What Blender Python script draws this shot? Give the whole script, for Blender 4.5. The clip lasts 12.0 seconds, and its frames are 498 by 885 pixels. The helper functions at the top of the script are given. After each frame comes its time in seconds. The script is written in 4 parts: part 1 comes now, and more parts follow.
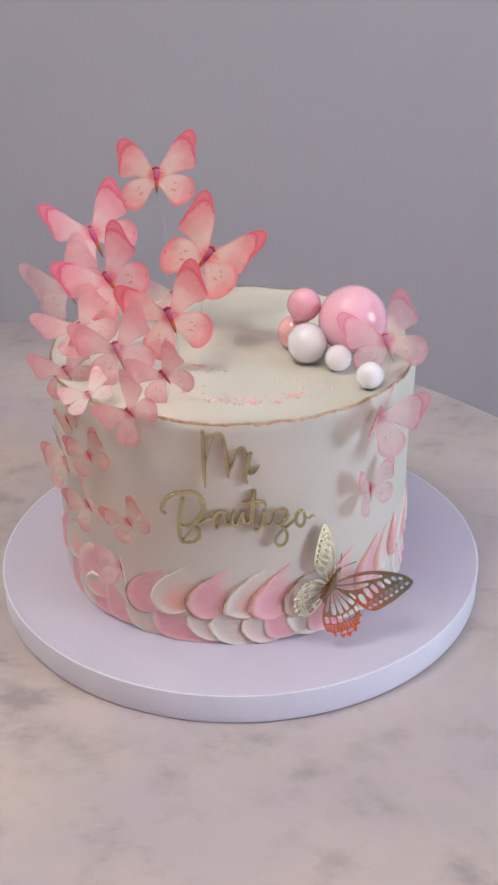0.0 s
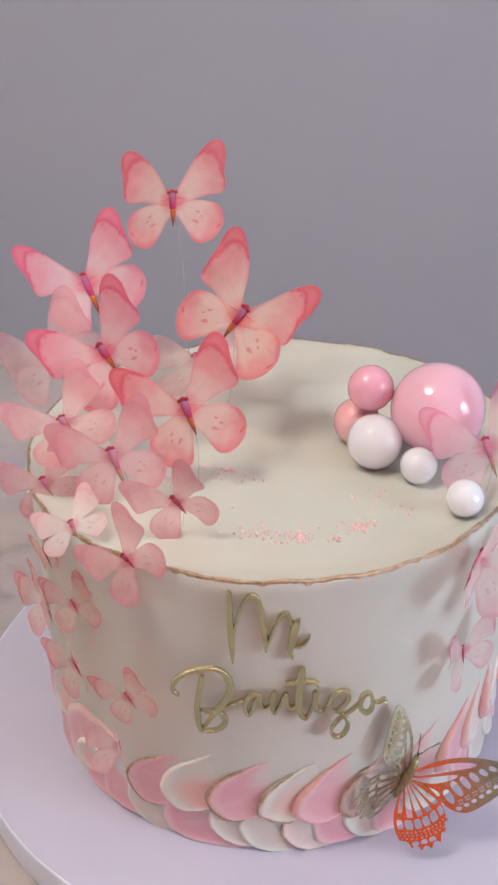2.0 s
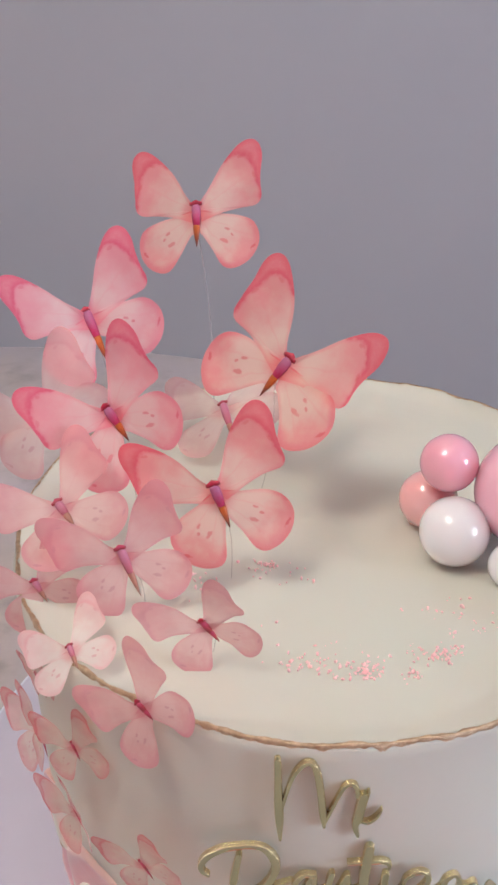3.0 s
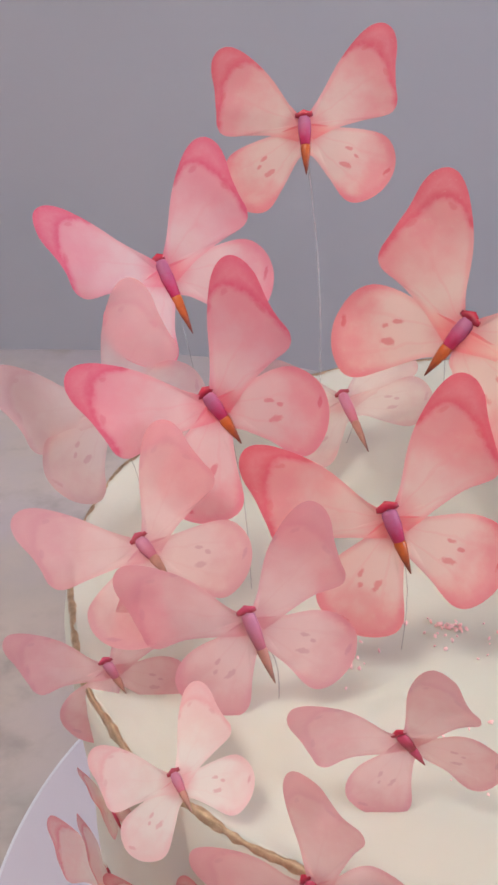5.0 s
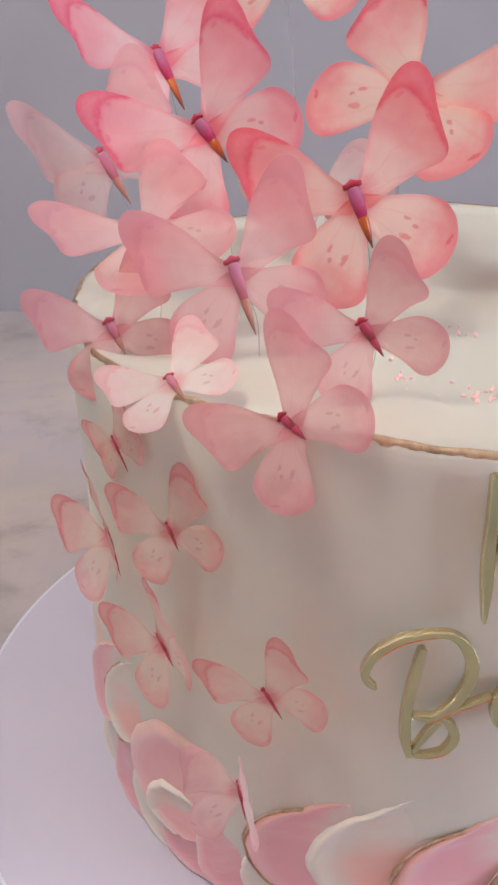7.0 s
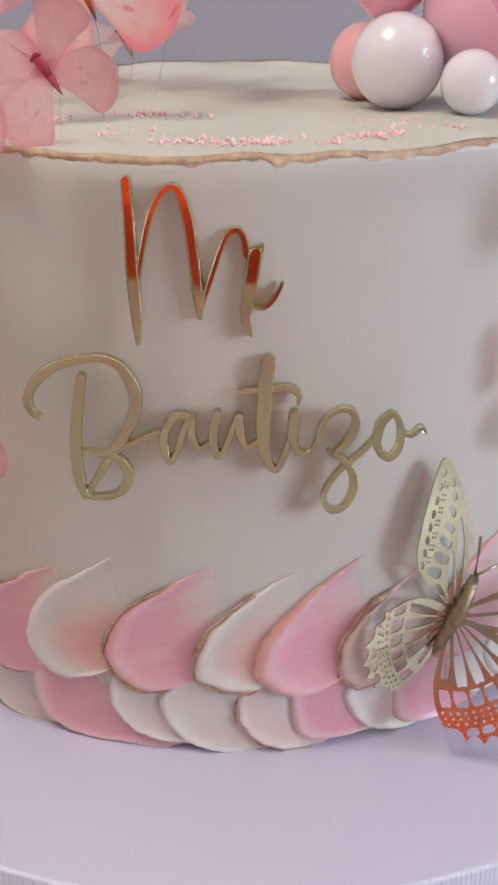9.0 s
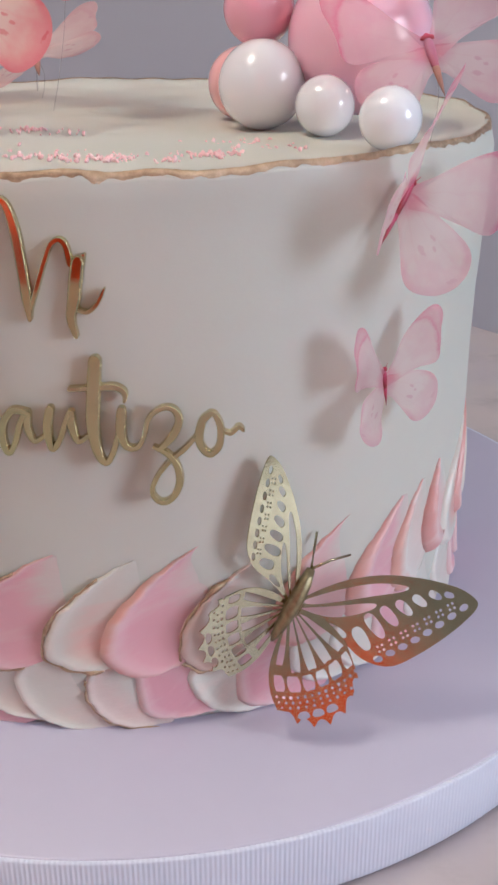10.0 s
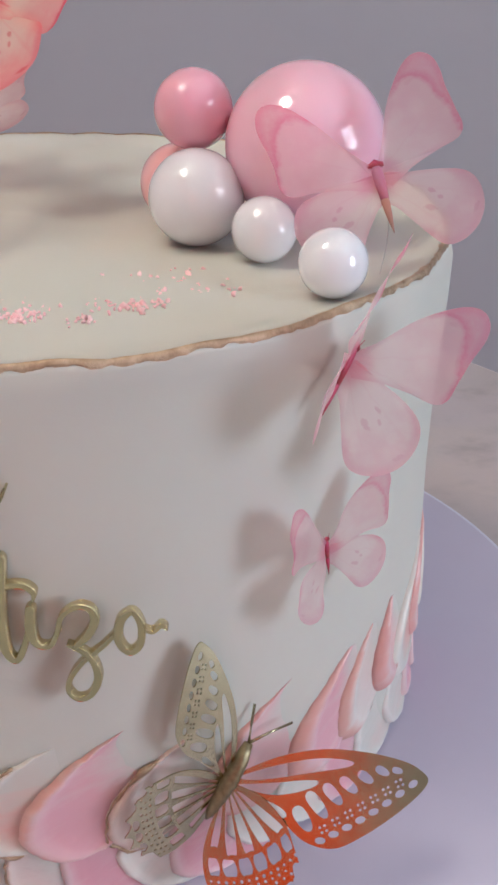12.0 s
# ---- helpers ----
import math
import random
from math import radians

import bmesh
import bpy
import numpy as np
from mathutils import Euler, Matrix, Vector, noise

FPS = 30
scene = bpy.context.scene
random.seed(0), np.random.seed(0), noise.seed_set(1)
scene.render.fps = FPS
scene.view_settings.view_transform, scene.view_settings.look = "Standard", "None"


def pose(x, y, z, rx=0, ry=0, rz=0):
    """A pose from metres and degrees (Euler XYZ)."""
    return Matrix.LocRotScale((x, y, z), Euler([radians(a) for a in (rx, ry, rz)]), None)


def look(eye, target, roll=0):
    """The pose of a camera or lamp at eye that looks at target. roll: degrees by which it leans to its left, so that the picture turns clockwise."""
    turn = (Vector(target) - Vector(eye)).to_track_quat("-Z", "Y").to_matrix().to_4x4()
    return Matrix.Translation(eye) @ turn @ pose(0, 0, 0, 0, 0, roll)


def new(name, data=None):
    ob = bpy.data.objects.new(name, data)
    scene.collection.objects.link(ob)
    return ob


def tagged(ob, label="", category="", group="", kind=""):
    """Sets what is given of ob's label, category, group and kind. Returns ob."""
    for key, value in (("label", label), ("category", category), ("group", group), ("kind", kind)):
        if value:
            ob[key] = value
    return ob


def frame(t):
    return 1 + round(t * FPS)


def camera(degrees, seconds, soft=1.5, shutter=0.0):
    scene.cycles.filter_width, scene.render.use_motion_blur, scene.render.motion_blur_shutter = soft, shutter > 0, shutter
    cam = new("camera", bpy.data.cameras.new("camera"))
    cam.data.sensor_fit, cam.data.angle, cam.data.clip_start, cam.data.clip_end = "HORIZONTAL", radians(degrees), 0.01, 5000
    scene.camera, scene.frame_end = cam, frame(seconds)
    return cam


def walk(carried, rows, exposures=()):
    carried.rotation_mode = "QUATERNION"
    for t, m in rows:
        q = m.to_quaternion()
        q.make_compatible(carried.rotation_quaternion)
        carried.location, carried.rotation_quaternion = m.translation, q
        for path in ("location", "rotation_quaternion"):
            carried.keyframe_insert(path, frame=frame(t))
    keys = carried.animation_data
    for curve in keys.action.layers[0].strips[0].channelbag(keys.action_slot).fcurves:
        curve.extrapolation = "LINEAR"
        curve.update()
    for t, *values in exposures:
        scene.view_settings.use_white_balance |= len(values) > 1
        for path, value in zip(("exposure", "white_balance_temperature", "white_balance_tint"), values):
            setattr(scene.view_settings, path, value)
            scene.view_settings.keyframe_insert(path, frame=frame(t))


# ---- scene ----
from mathutils.geometry import delaunay_2d_cdt

cam = camera(27.24, 12.0, soft=2.7)
PATH = [
    (0.0, -0.00238, -0.53123, 0.35499, 62.908, 0.673, -1.384),
    (0.5, -0.00214, -0.51790, 0.35934, 62.412, 0.867, -1.184),
    (1.0, -0.00053, -0.48955, 0.35367, 62.188, 0.979, -0.663),
    (1.5, -0.00344, -0.43190, 0.35177, 61.771, 1.293, 0.055),
    (2.0, -0.00193, -0.37234, 0.34706, 61.028, 1.397, 0.612),
    (2.5, -0.00753, -0.32364, 0.34157, 60.086, 1.215, 0.904),
    (2.7, -0.01183, -0.30715, 0.34269, 59.473, 1.261, 0.924),
    (4.3, -0.03157, -0.18743, 0.29856, 58.754, 1.539, 0.963),
    (4.5, -0.04001, -0.18413, 0.29411, 59.054, 1.525, 0.641),
    (5.0, -0.05752, -0.19159, 0.28316, 60.159, 1.566, -0.246),
    (5.5, -0.06205, -0.20781, 0.27191, 61.486, 1.320, -1.058),
    (6.0, -0.05978, -0.22957, 0.25906, 62.917, 0.956, -1.494),
    (6.5, -0.06046, -0.24513, 0.24350, 63.905, 0.748, -1.395),
    (6.7, -0.06310, -0.25069, 0.23478, 64.451, 0.599, -1.342),
    (8.5, -0.01212, -0.27490, 0.18123, 65.092, 1.147, -0.110),
    (9.0, 0.00742, -0.27954, 0.17393, 65.317, 0.984, 0.768),
    (9.5, 0.03086, -0.28630, 0.17407, 65.620, 0.530, 1.675),
    (10.0, 0.04485, -0.29333, 0.17728, 65.876, 0.136, 2.068),
    (10.5, 0.06077, -0.29719, 0.18311, 65.955, -0.029, 2.584),
    (11.0, 0.06798, -0.29467, 0.18414, 65.458, -0.194, 2.096),
    (11.5, 0.06632, -0.28236, 0.19234, 64.267, -0.071, 1.909),
    (12.0, 0.05364, -0.25435, 0.21013, 62.909, -0.237, 0.948),
]
walk(cam, [(t, pose(*p)) for t, *p in PATH], [(0.0, 0.0), (2.5, 0.02), (4.5, 0.04), (6.5, 0.07), (8.5, 0.0), (9.5, -0.10), (10.5, -0.13), (12.0, -0.17)])

# ---- world, window light, ceiling lamp ----
world = bpy.data.worlds.new("world")
scene.world = world
world.use_nodes = True
wn = world.node_tree
wn.nodes.clear()
sky = wn.nodes.new("ShaderNodeTexSky")
sky.sky_type, sky.sun_disc = "NISHITA", False
sky.sun_elevation, sky.sun_rotation = radians(45), radians(0)
bg = wn.nodes.new("ShaderNodeBackground")
bg.inputs["Strength"].default_value = 0.12
wout = wn.nodes.new("ShaderNodeOutputWorld")
wn.links.new(sky.outputs[0], bg.inputs["Color"])
wn.links.new(bg.outputs[0], wout.inputs["Surface"])


def area_lamp(name, m, size_x, size_y, watts, colour, shape="RECTANGLE"):
    data = bpy.data.lights.new(name, "AREA")
    data.shape, data.size, data.size_y, data.energy, data.color = shape, size_x, size_y, watts, colour
    ob = new(name, data)
    ob.matrix_world = m
    return ob


# added sun, high behind the house: it only brightens the orange stand-in terrace
sun = bpy.data.lights.new("sun", "SUN")
sun.energy, sun.angle, sun.color = 3.6, radians(0.5), (1.0, 0.95, 0.88)
new("sun", sun).matrix_world = look((0.0, 0.0, 0.0), (0.08, -math.cos(radians(45)), -math.sin(radians(45))))
# daylight in the window's opening, and the round lamp under the ceiling
area_lamp("window_daylight", look((1.93, -0.98, 0.69), (0, -0.15, 0.20)), 0.66, 0.95, 34.0, (0.72, 0.825, 1.0))
area_lamp("ceiling_lamp_light", look((-0.34, -0.22, 1.04), (-0.34, -0.22, 2.0)), 0.24, 0.24, 12.1, (1.0, 0.815, 0.635), "DISK")


# ---- materials ----
def material(name):
    m = bpy.data.materials.new(name)
    m.use_nodes = True
    nt = m.node_tree
    nt.nodes.clear()
    out = nt.nodes.new("ShaderNodeOutputMaterial")
    return m, nt, out


def node(nt, kind, **values):
    n = nt.nodes.new("ShaderNode" + kind)
    for key, value in values.items():
        n.inputs[key.replace("_", " ")].default_value = value
    return n


def ramp(nt, fac, stops):
    n = nt.nodes.new("ShaderNodeValToRGB")
    els = n.color_ramp.elements
    while len(els) < len(stops):
        els.new(0.5)
    for el, (at, colour) in zip(els, stops):
        el.position, el.color = at, (*colour, 1)
    nt.links.new(fac, n.inputs[0])
    return n.outputs[0]


def noise_node(nt, scale, detail=4.0, rough=0.55, vector=None):
    n = node(nt, "TexNoise", Scale=scale, Detail=detail, Roughness=rough)
    if vector is None:
        vector = nt.nodes.new("ShaderNodeTexCoord").outputs["Object"]
    nt.links.new(vector, n.inputs["Vector"])
    return n.outputs["Fac"]


def blend(nt, a, b, fac, mode="MIX"):
    n = nt.nodes.new("ShaderNodeMix")
    n.data_type, n.blend_type = "RGBA", mode
    for socket, value in ((n.inputs[6], a), (n.inputs[7], b), (n.inputs[0], fac)):
        if isinstance(value, (int, float)):
            socket.default_value = value
        elif isinstance(value, tuple):
            socket.default_value = (*value, 1)
        else:
            nt.links.new(value, socket)
    return n.outputs[2]


def calc(nt, op, a, b=0.0, clamp=False):
    n = nt.nodes.new("ShaderNodeMath")
    n.operation, n.use_clamp = op, clamp
    for socket, value in ((n.inputs[0], a), (n.inputs[1], b)):
        if isinstance(value, (int, float)):
            socket.default_value = value
        else:
            nt.links.new(value, socket)
    return n.outputs[0]


def bump(nt, height, strength, distance):
    n = node(nt, "Bump", Strength=strength, Distance=distance)
    nt.links.new(height, n.inputs["Height"])
    return n.outputs[0]


def principled(nt, out, colour, rough, metal=0.0, normal=None, **more):
    n = node(nt, "BsdfPrincipled", Metallic=metal, **more)
    for key, value in (("Base Color", colour), ("Roughness", rough)):
        if isinstance(value, (int, float)):
            n.inputs[key].default_value = value
        elif isinstance(value, tuple):
            n.inputs[key].default_value = (*value, 1)
        else:
            nt.links.new(value, n.inputs[key])
    if normal:
        nt.links.new(normal, n.inputs["Normal"])
    if out:
        nt.links.new(n.outputs[0], out.inputs["Surface"])
    return n


def cream_material(name, base, tint, streak=0.25):
    """Buttercream: smooth, waxy, with fine knife streaks and soft patches of another tint."""
    m, nt, out = material(name)
    patch = noise_node(nt, 15, 3)
    fine = noise_node(nt, 420, 3)
    coord = nt.nodes.new("ShaderNodeTexCoord").outputs["Object"]
    squash = nt.nodes.new("ShaderNodeMapping")
    squash.inputs["Scale"].default_value = (1, 1, 3)
    nt.links.new(coord, squash.inputs["Vector"])
    drag = noise_node(nt, 60, 5, 0.6, squash.outputs[0])
    col = ramp(nt, patch, ((0.35, base), (0.7, tint)))
    height = calc(nt, "ADD", calc(nt, "MULTIPLY", drag, 1.0), calc(nt, "MULTIPLY", fine, 0.25))
    principled(nt, out, col, 0.48, normal=bump(nt, height, streak, 0.0012),
               Subsurface_Weight=0.25, Subsurface_Radius=(0.006, 0.004, 0.003), Subsurface_Scale=1.0, Specular_IOR_Level=0.35)
    return m


def petal_material(name, base, flank, shade, blush=0.0, thinned=1.0):
    """Buttercream petal: the flank outside its ridge, a highlight painted pale along the ridge, and the hollow inside,
    thinned to the cake's ivory.
    """
    m, nt, out = material(name)
    lip = nt.nodes.new("ShaderNodeAttribute")
    lip.attribute_name = "thin"
    streak = nt.nodes.new("ShaderNodeAttribute")
    streak.attribute_name = "along"
    mix = nt.nodes.new("ShaderNodeCombineXYZ")
    nt.links.new(calc(nt, "MULTIPLY", streak.outputs["Fac"], 9.0), mix.inputs[0])
    nt.links.new(calc(nt, "MULTIPLY", lip.outputs["Fac"], 1.5), mix.inputs[1])
    info = nt.nodes.new("ShaderNodeObjectInfo")
    nt.links.new(calc(nt, "MULTIPLY", info.outputs["Random"], 30.0), mix.inputs[2])
    drag = noise_node(nt, 1.0, 3, 0.6, mix.outputs[0])
    spread = calc(nt, "SUBTRACT", drag, 0.5)
    wobble = calc(nt, "ADD", lip.outputs["Fac"], calc(nt, "MULTIPLY", spread, 0.3))
    col = ramp(nt, calc(nt, "ADD", lip.outputs["Fac"], calc(nt, "MULTIPLY", spread, 0.12)), ((0.04, flank), (0.13, base), (0.80, shade)))
    pale = ramp(nt, drag, ((0.50, (0, 0, 0)), (0.72, (1, 1, 1))))
    col = blend(nt, col, (0.76, 0.62, 0.56), calc(nt, "MULTIPLY", pale, 0.34))
    fade = calc(nt, "MULTIPLY", calc(nt, "SUBTRACT", wobble, calc(nt, "ADD", calc(nt, "MULTIPLY", streak.outputs["Fac"], 0.75), 0.09)), 2.9, True)
    col = blend(nt, col, (0.63, 0.60, 0.53), calc(nt, "MULTIPLY", fade, thinned))
    if blush:
        foot = calc(nt, "MULTIPLY", calc(nt, "SUBTRACT", calc(nt, "ADD", streak.outputs["Fac"], calc(nt, "MULTIPLY", spread, 0.35)), 0.40), 3.2, True)
        hollow = calc(nt, "MULTIPLY", calc(nt, "SUBTRACT", lip.outputs["Fac"], 0.14), 5.0, True)
        col = blend(nt, col, (0.76, 0.42, 0.36), calc(nt, "MULTIPLY", calc(nt, "MULTIPLY", foot, hollow), blush))
    # the lip's highlight, put into the colour as a pale band
    crest_light = ramp(nt, calc(nt, "ADD", lip.outputs["Fac"], calc(nt, "MULTIPLY", spread, 0.10)), ((0.045, (0, 0, 0)), (0.085, (1, 1, 1)), (0.115, (1, 1, 1)), (0.20, (0, 0, 0))))
    col = blend(nt, col, (0.86, 0.79, 0.75), calc(nt, "MULTIPLY", crest_light, 0.22))
    principled(nt, out, col, 0.36, normal=bump(nt, drag, 0.26, 0.0012),
               Subsurface_Weight=0.25, Subsurface_Radius=(0.005, 0.003, 0.003), Subsurface_Scale=1.0, Specular_IOR_Level=0.6)
    return m


def wafer_material(name, pale, rose, deep, heart, clear_part=0.12, crown=0.92):
    """Printed wafer paper: a pale wing that turns rose outward, a capped fore wing tip with a deep rim, a blushed hind wing margin,
    three small dark marks, fine veins and a red blush round the body."""
    m, nt, out = material(name)

    def attribute(label):
        n = nt.nodes.new("ShaderNodeAttribute")
        n.attribute_name = label
        return n.outputs["Fac"]

    def soft(value, lo, hi):
        n = nt.nodes.new("ShaderNodeMapRange")
        n.interpolation_type = "SMOOTHSTEP"
        n.inputs["From Min"].default_value, n.inputs["From Max"].default_value = lo, hi
        nt.links.new(value, n.inputs["Value"])
        return n.outputs[0]

    rim, cap, kind, wx, wy = (attribute(k) for k in ("rim", "cap", "hind", "wx", "wy"))
    place = nt.nodes.new("ShaderNodeCombineXYZ")
    info = nt.nodes.new("ShaderNodeObjectInfo")
    nt.links.new(wx, place.inputs[0])
    nt.links.new(wy, place.inputs[1])
    nt.links.new(calc(nt, "MULTIPLY", info.outputs["Random"], 9.0), place.inputs[2])
    grain = calc(nt, "SUBTRACT", noise_node(nt, 26.0, 4, 0.6, place.outputs[0]), 0.5)
    broad = calc(nt, "SUBTRACT", noise_node(nt, 6.0, 3, 0.5, place.outputs[0]), 0.5)
    reach = nt.nodes.new("ShaderNodeVectorMath")
    reach.operation = "LENGTH"
    flat = nt.nodes.new("ShaderNodeCombineXYZ")
    nt.links.new(wx, flat.inputs[0])
    nt.links.new(wy, flat.inputs[1])
    nt.links.new(flat.outputs[0], reach.inputs[0])
    far = reach.outputs["Value"]
    fore = calc(nt, "SUBTRACT", 1.0, kind)
    # the open wing, rosier outward on the fore wing
    warm = calc(nt, "ADD", far, calc(nt, "MULTIPLY", broad, 0.5))
    col = blend(nt, pale, rose, calc(nt, "MULTIPLY", soft(warm, 0.18, 0.80), calc(nt, "ADD", calc(nt, "MULTIPLY", fore, 0.68), 0.22)))
    # fine veins that fan out from the body
    angle = calc(nt, "ARCTAN2", wy, calc(nt, "ADD", wx, 0.04))
    fan = calc(nt, "SINE", calc(nt, "ADD", calc(nt, "MULTIPLY", angle, 15.0), calc(nt, "MULTIPLY", broad, 3.0)))
    col = blend(nt, col, rose, calc(nt, "MULTIPLY", soft(fan, 0.88, 1.0), 0.16))
    # the capped tip
    line = calc(nt, "ADD", cap, calc(nt, "ADD", calc(nt, "MULTIPLY", grain, 0.025), calc(nt, "MULTIPLY", broad, 0.09)))
    inside = soft(line, -0.020, 0.035)
    seam = calc(nt, "MULTIPLY", inside, calc(nt, "SUBTRACT", 1.0, soft(line, 0.02, 0.10)))
    border = calc(nt, "SUBTRACT", 1.0, soft(calc(nt, "ADD", rim, calc(nt, "MULTIPLY", grain, 0.05)), 0.006, 0.085))
    capped = blend(nt, rose, deep, calc(nt, "ADD", calc(nt, "ADD", calc(nt, "MULTIPLY", calc(nt, "MAXIMUM", calc(nt, "MULTIPLY", seam, 0.75), calc(nt, "MULTIPLY", border, 0.6)), 0.62), 0.36), calc(nt, "MULTIPLY", grain, 0.7), True))
    col = blend(nt, col, capped, calc(nt, "MULTIPLY", inside, crown))
    # a thin rosy margin all round, broad and deep on the hind wing's outer edge
    open_wing = calc(nt, "SUBTRACT", 1.0, inside)
    col = blend(nt, col, rose, calc(nt, "MULTIPLY", calc(nt, "MULTIPLY", calc(nt, "SUBTRACT", 1.0, soft(rim, 0.0, 0.045)), open_wing), 0.5))
    outer = calc(nt, "MULTIPLY", kind, calc(nt, "MULTIPLY", soft(far, 0.44, 0.70), border))
    col = blend(nt, col, deep, calc(nt, "MULTIPLY", outer, 0.85))
    blush = calc(nt, "MULTIPLY", kind, soft(calc(nt, "ADD", far, calc(nt, "MULTIPLY", broad, 0.45)), 0.42, 0.76))
    col = blend(nt, col, rose, calc(nt, "MULTIPLY", blush, 0.85))
    # dark smudges: three on the hind wing, one on its edge, two on the fore wing's seam
    smudge = None
    for hind, x, y, turn, long, wide in ((1, 0.365, -0.155, -25, 0.040, 0.019), (1, 0.42, -0.215, -35, 0.027, 0.018), (1, 0.34, -0.285, -18, 0.058, 0.027), (1, 0.665, -0.33, 55, 0.055, 0.018), (0, 0.655, 0.37, -70, 0.050, 0.022), (0, 0.50, 0.585, 10, 0.040, 0.020), (0, 0.34, 0.555, 30, 0.045, 0.018)):
        fit = nt.nodes.new("ShaderNodeMapping")
        fit.vector_type = "TEXTURE"
        fit.inputs["Location"].default_value = (x, y, 0)
        fit.inputs["Rotation"].default_value = (0, 0, radians(turn))
        fit.inputs["Scale"].default_value = (long, wide, 1)
        nt.links.new(flat.outputs[0], fit.inputs["Vector"])
        size = nt.nodes.new("ShaderNodeVectorMath")
        size.operation = "LENGTH"
        nt.links.new(fit.outputs[0], size.inputs[0])
        spot = calc(nt, "SUBTRACT", 1.0, soft(calc(nt, "ADD", size.outputs["Value"], calc(nt, "MULTIPLY", grain, 1.6)), 0.55, 1.05))
        spot = calc(nt, "MULTIPLY", spot, kind if hind else calc(nt, "MULTIPLY", fore, 0.6))
        smudge = spot if smudge is None else calc(nt, "MAXIMUM", smudge, spot)
    col = blend(nt, col, heart, calc(nt, "MULTIPLY", smudge, 0.50))
    core = calc(nt, "SUBTRACT", 1.0, soft(calc(nt, "ADD", far, calc(nt, "MULTIPLY", broad, 0.12)), 0.06, 0.25))
    col = blend(nt, col, deep, calc(nt, "MULTIPLY", core, 0.55))
    col = blend(nt, col, pale, calc(nt, "MULTIPLY", soft(grain, 0.08, 0.35), 0.25))
    face = principled(nt, None, col, 0.5, normal=bump(nt, grain, 0.12, 0.0006), Specular_IOR_Level=0.3)
    glow = nt.nodes.new("ShaderNodeBsdfTranslucent")
    nt.links.new(col, glow.inputs["Color"])
    clear = nt.nodes.new("ShaderNodeBsdfTransparent")
    nt.links.new(blend(nt, col, (1.0, 0.97, 0.88), 0.88), clear.inputs["Color"])
    one, two = nt.nodes.new("ShaderNodeMixShader"), nt.nodes.new("ShaderNodeMixShader")
    one.inputs[0].default_value, two.inputs[0].default_value = 0.55, clear_part
    nt.links.new(face.outputs[0], one.inputs[1])
    nt.links.new(glow.outputs[0], one.inputs[2])
    nt.links.new(one.outputs[0], two.inputs[1])
    nt.links.new(clear.outputs[0], two.inputs[2])
    nt.links.new(two.outputs[0], out.inputs["Surface"])
    return m


def plain_material(name, base, other, rough, scale, metal=0.0, relief=0.1, depth=0.0005, **more):
    """A plain surface with soft patches of a second tint and fine relief."""
    m, nt, out = material(name)
    patch, fine = noise_node(nt, scale, 4), noise_node(nt, scale * 18, 3)
    col = ramp(nt, patch, ((0.3, base), (0.7, other)))
    height = calc(nt, "ADD", patch, calc(nt, "MULTIPLY", fine, 0.4))
    rough_out = calc(nt, "ADD", rough - 0.04, calc(nt, "MULTIPLY", patch, 0.08))
    principled(nt, out, col, rough_out, metal, bump(nt, height, relief, depth), **more)
    return m


def marble_material():
    m, nt, out = material("white_marble")
    coord = nt.nodes.new("ShaderNodeTexCoord").outputs["Object"]
    warp = nt.nodes.new("ShaderNodeTexNoise")
    warp.inputs["Scale"].default_value, warp.inputs["Detail"].default_value = 4.0, 5
    nt.links.new(coord, warp.inputs["Vector"])
    shift = nt.nodes.new("ShaderNodeVectorMath")
    shift.operation = "MULTIPLY_ADD"
    nt.links.new(warp.outputs["Color"], shift.inputs[0])
    shift.inputs[1].default_value = (0.06, 0.06, 0.06)
    nt.links.new(coord, shift.inputs[2])
    cloud = noise_node(nt, 9.0, 6, 0.6, shift.outputs[0])
    tone = noise_node(nt, 9.0, 4, 0.5)
    drift = nt.nodes.new("ShaderNodeMapping")
    drift.inputs["Rotation"].default_value = (0, 0, radians(-35))
    drift.inputs["Scale"].default_value = (0.85, 1.1, 1)
    nt.links.new(shift.outputs[0], drift.inputs["Vector"])
    fine = noise_node(nt, 46.0, 5, 0.6, drift.outputs[0])
    blot = noise_node(nt, 24.0, 4, 0.6, drift.outputs[0])
    col = ramp(nt, cloud, ((0.30, (0.57, 0.48, 0.45)), (0.48, (0.53, 0.455, 0.435)), (0.68, (0.43, 0.395, 0.395))))
    col = blend(nt, col, (0.46, 0.405, 0.46), ramp(nt, tone, ((0.48, (0, 0, 0)), (0.66, (0.8, 0.8, 0.8)))))
    spots = calc(nt, "MULTIPLY", ramp(nt, fine, ((0.36, (0, 0, 0)), (0.62, (1, 1, 1)))), ramp(nt, blot, ((0.50, (0, 0, 0)), (0.66, (1, 1, 1)))))
    col = blend(nt, col, (0.30, 0.265, 0.265), calc(nt, "MULTIPLY", spots, 0.80))
    specks = ramp(nt, fine, ((0.56, (0, 0, 0)), (0.72, (1, 1, 1))))
    col = blend(nt, col, (0.36, 0.31, 0.30), calc(nt, "MULTIPLY", specks, 0.5))
    principled(nt, out, col, 0.30, Specular_IOR_Level=0.45)
    return m


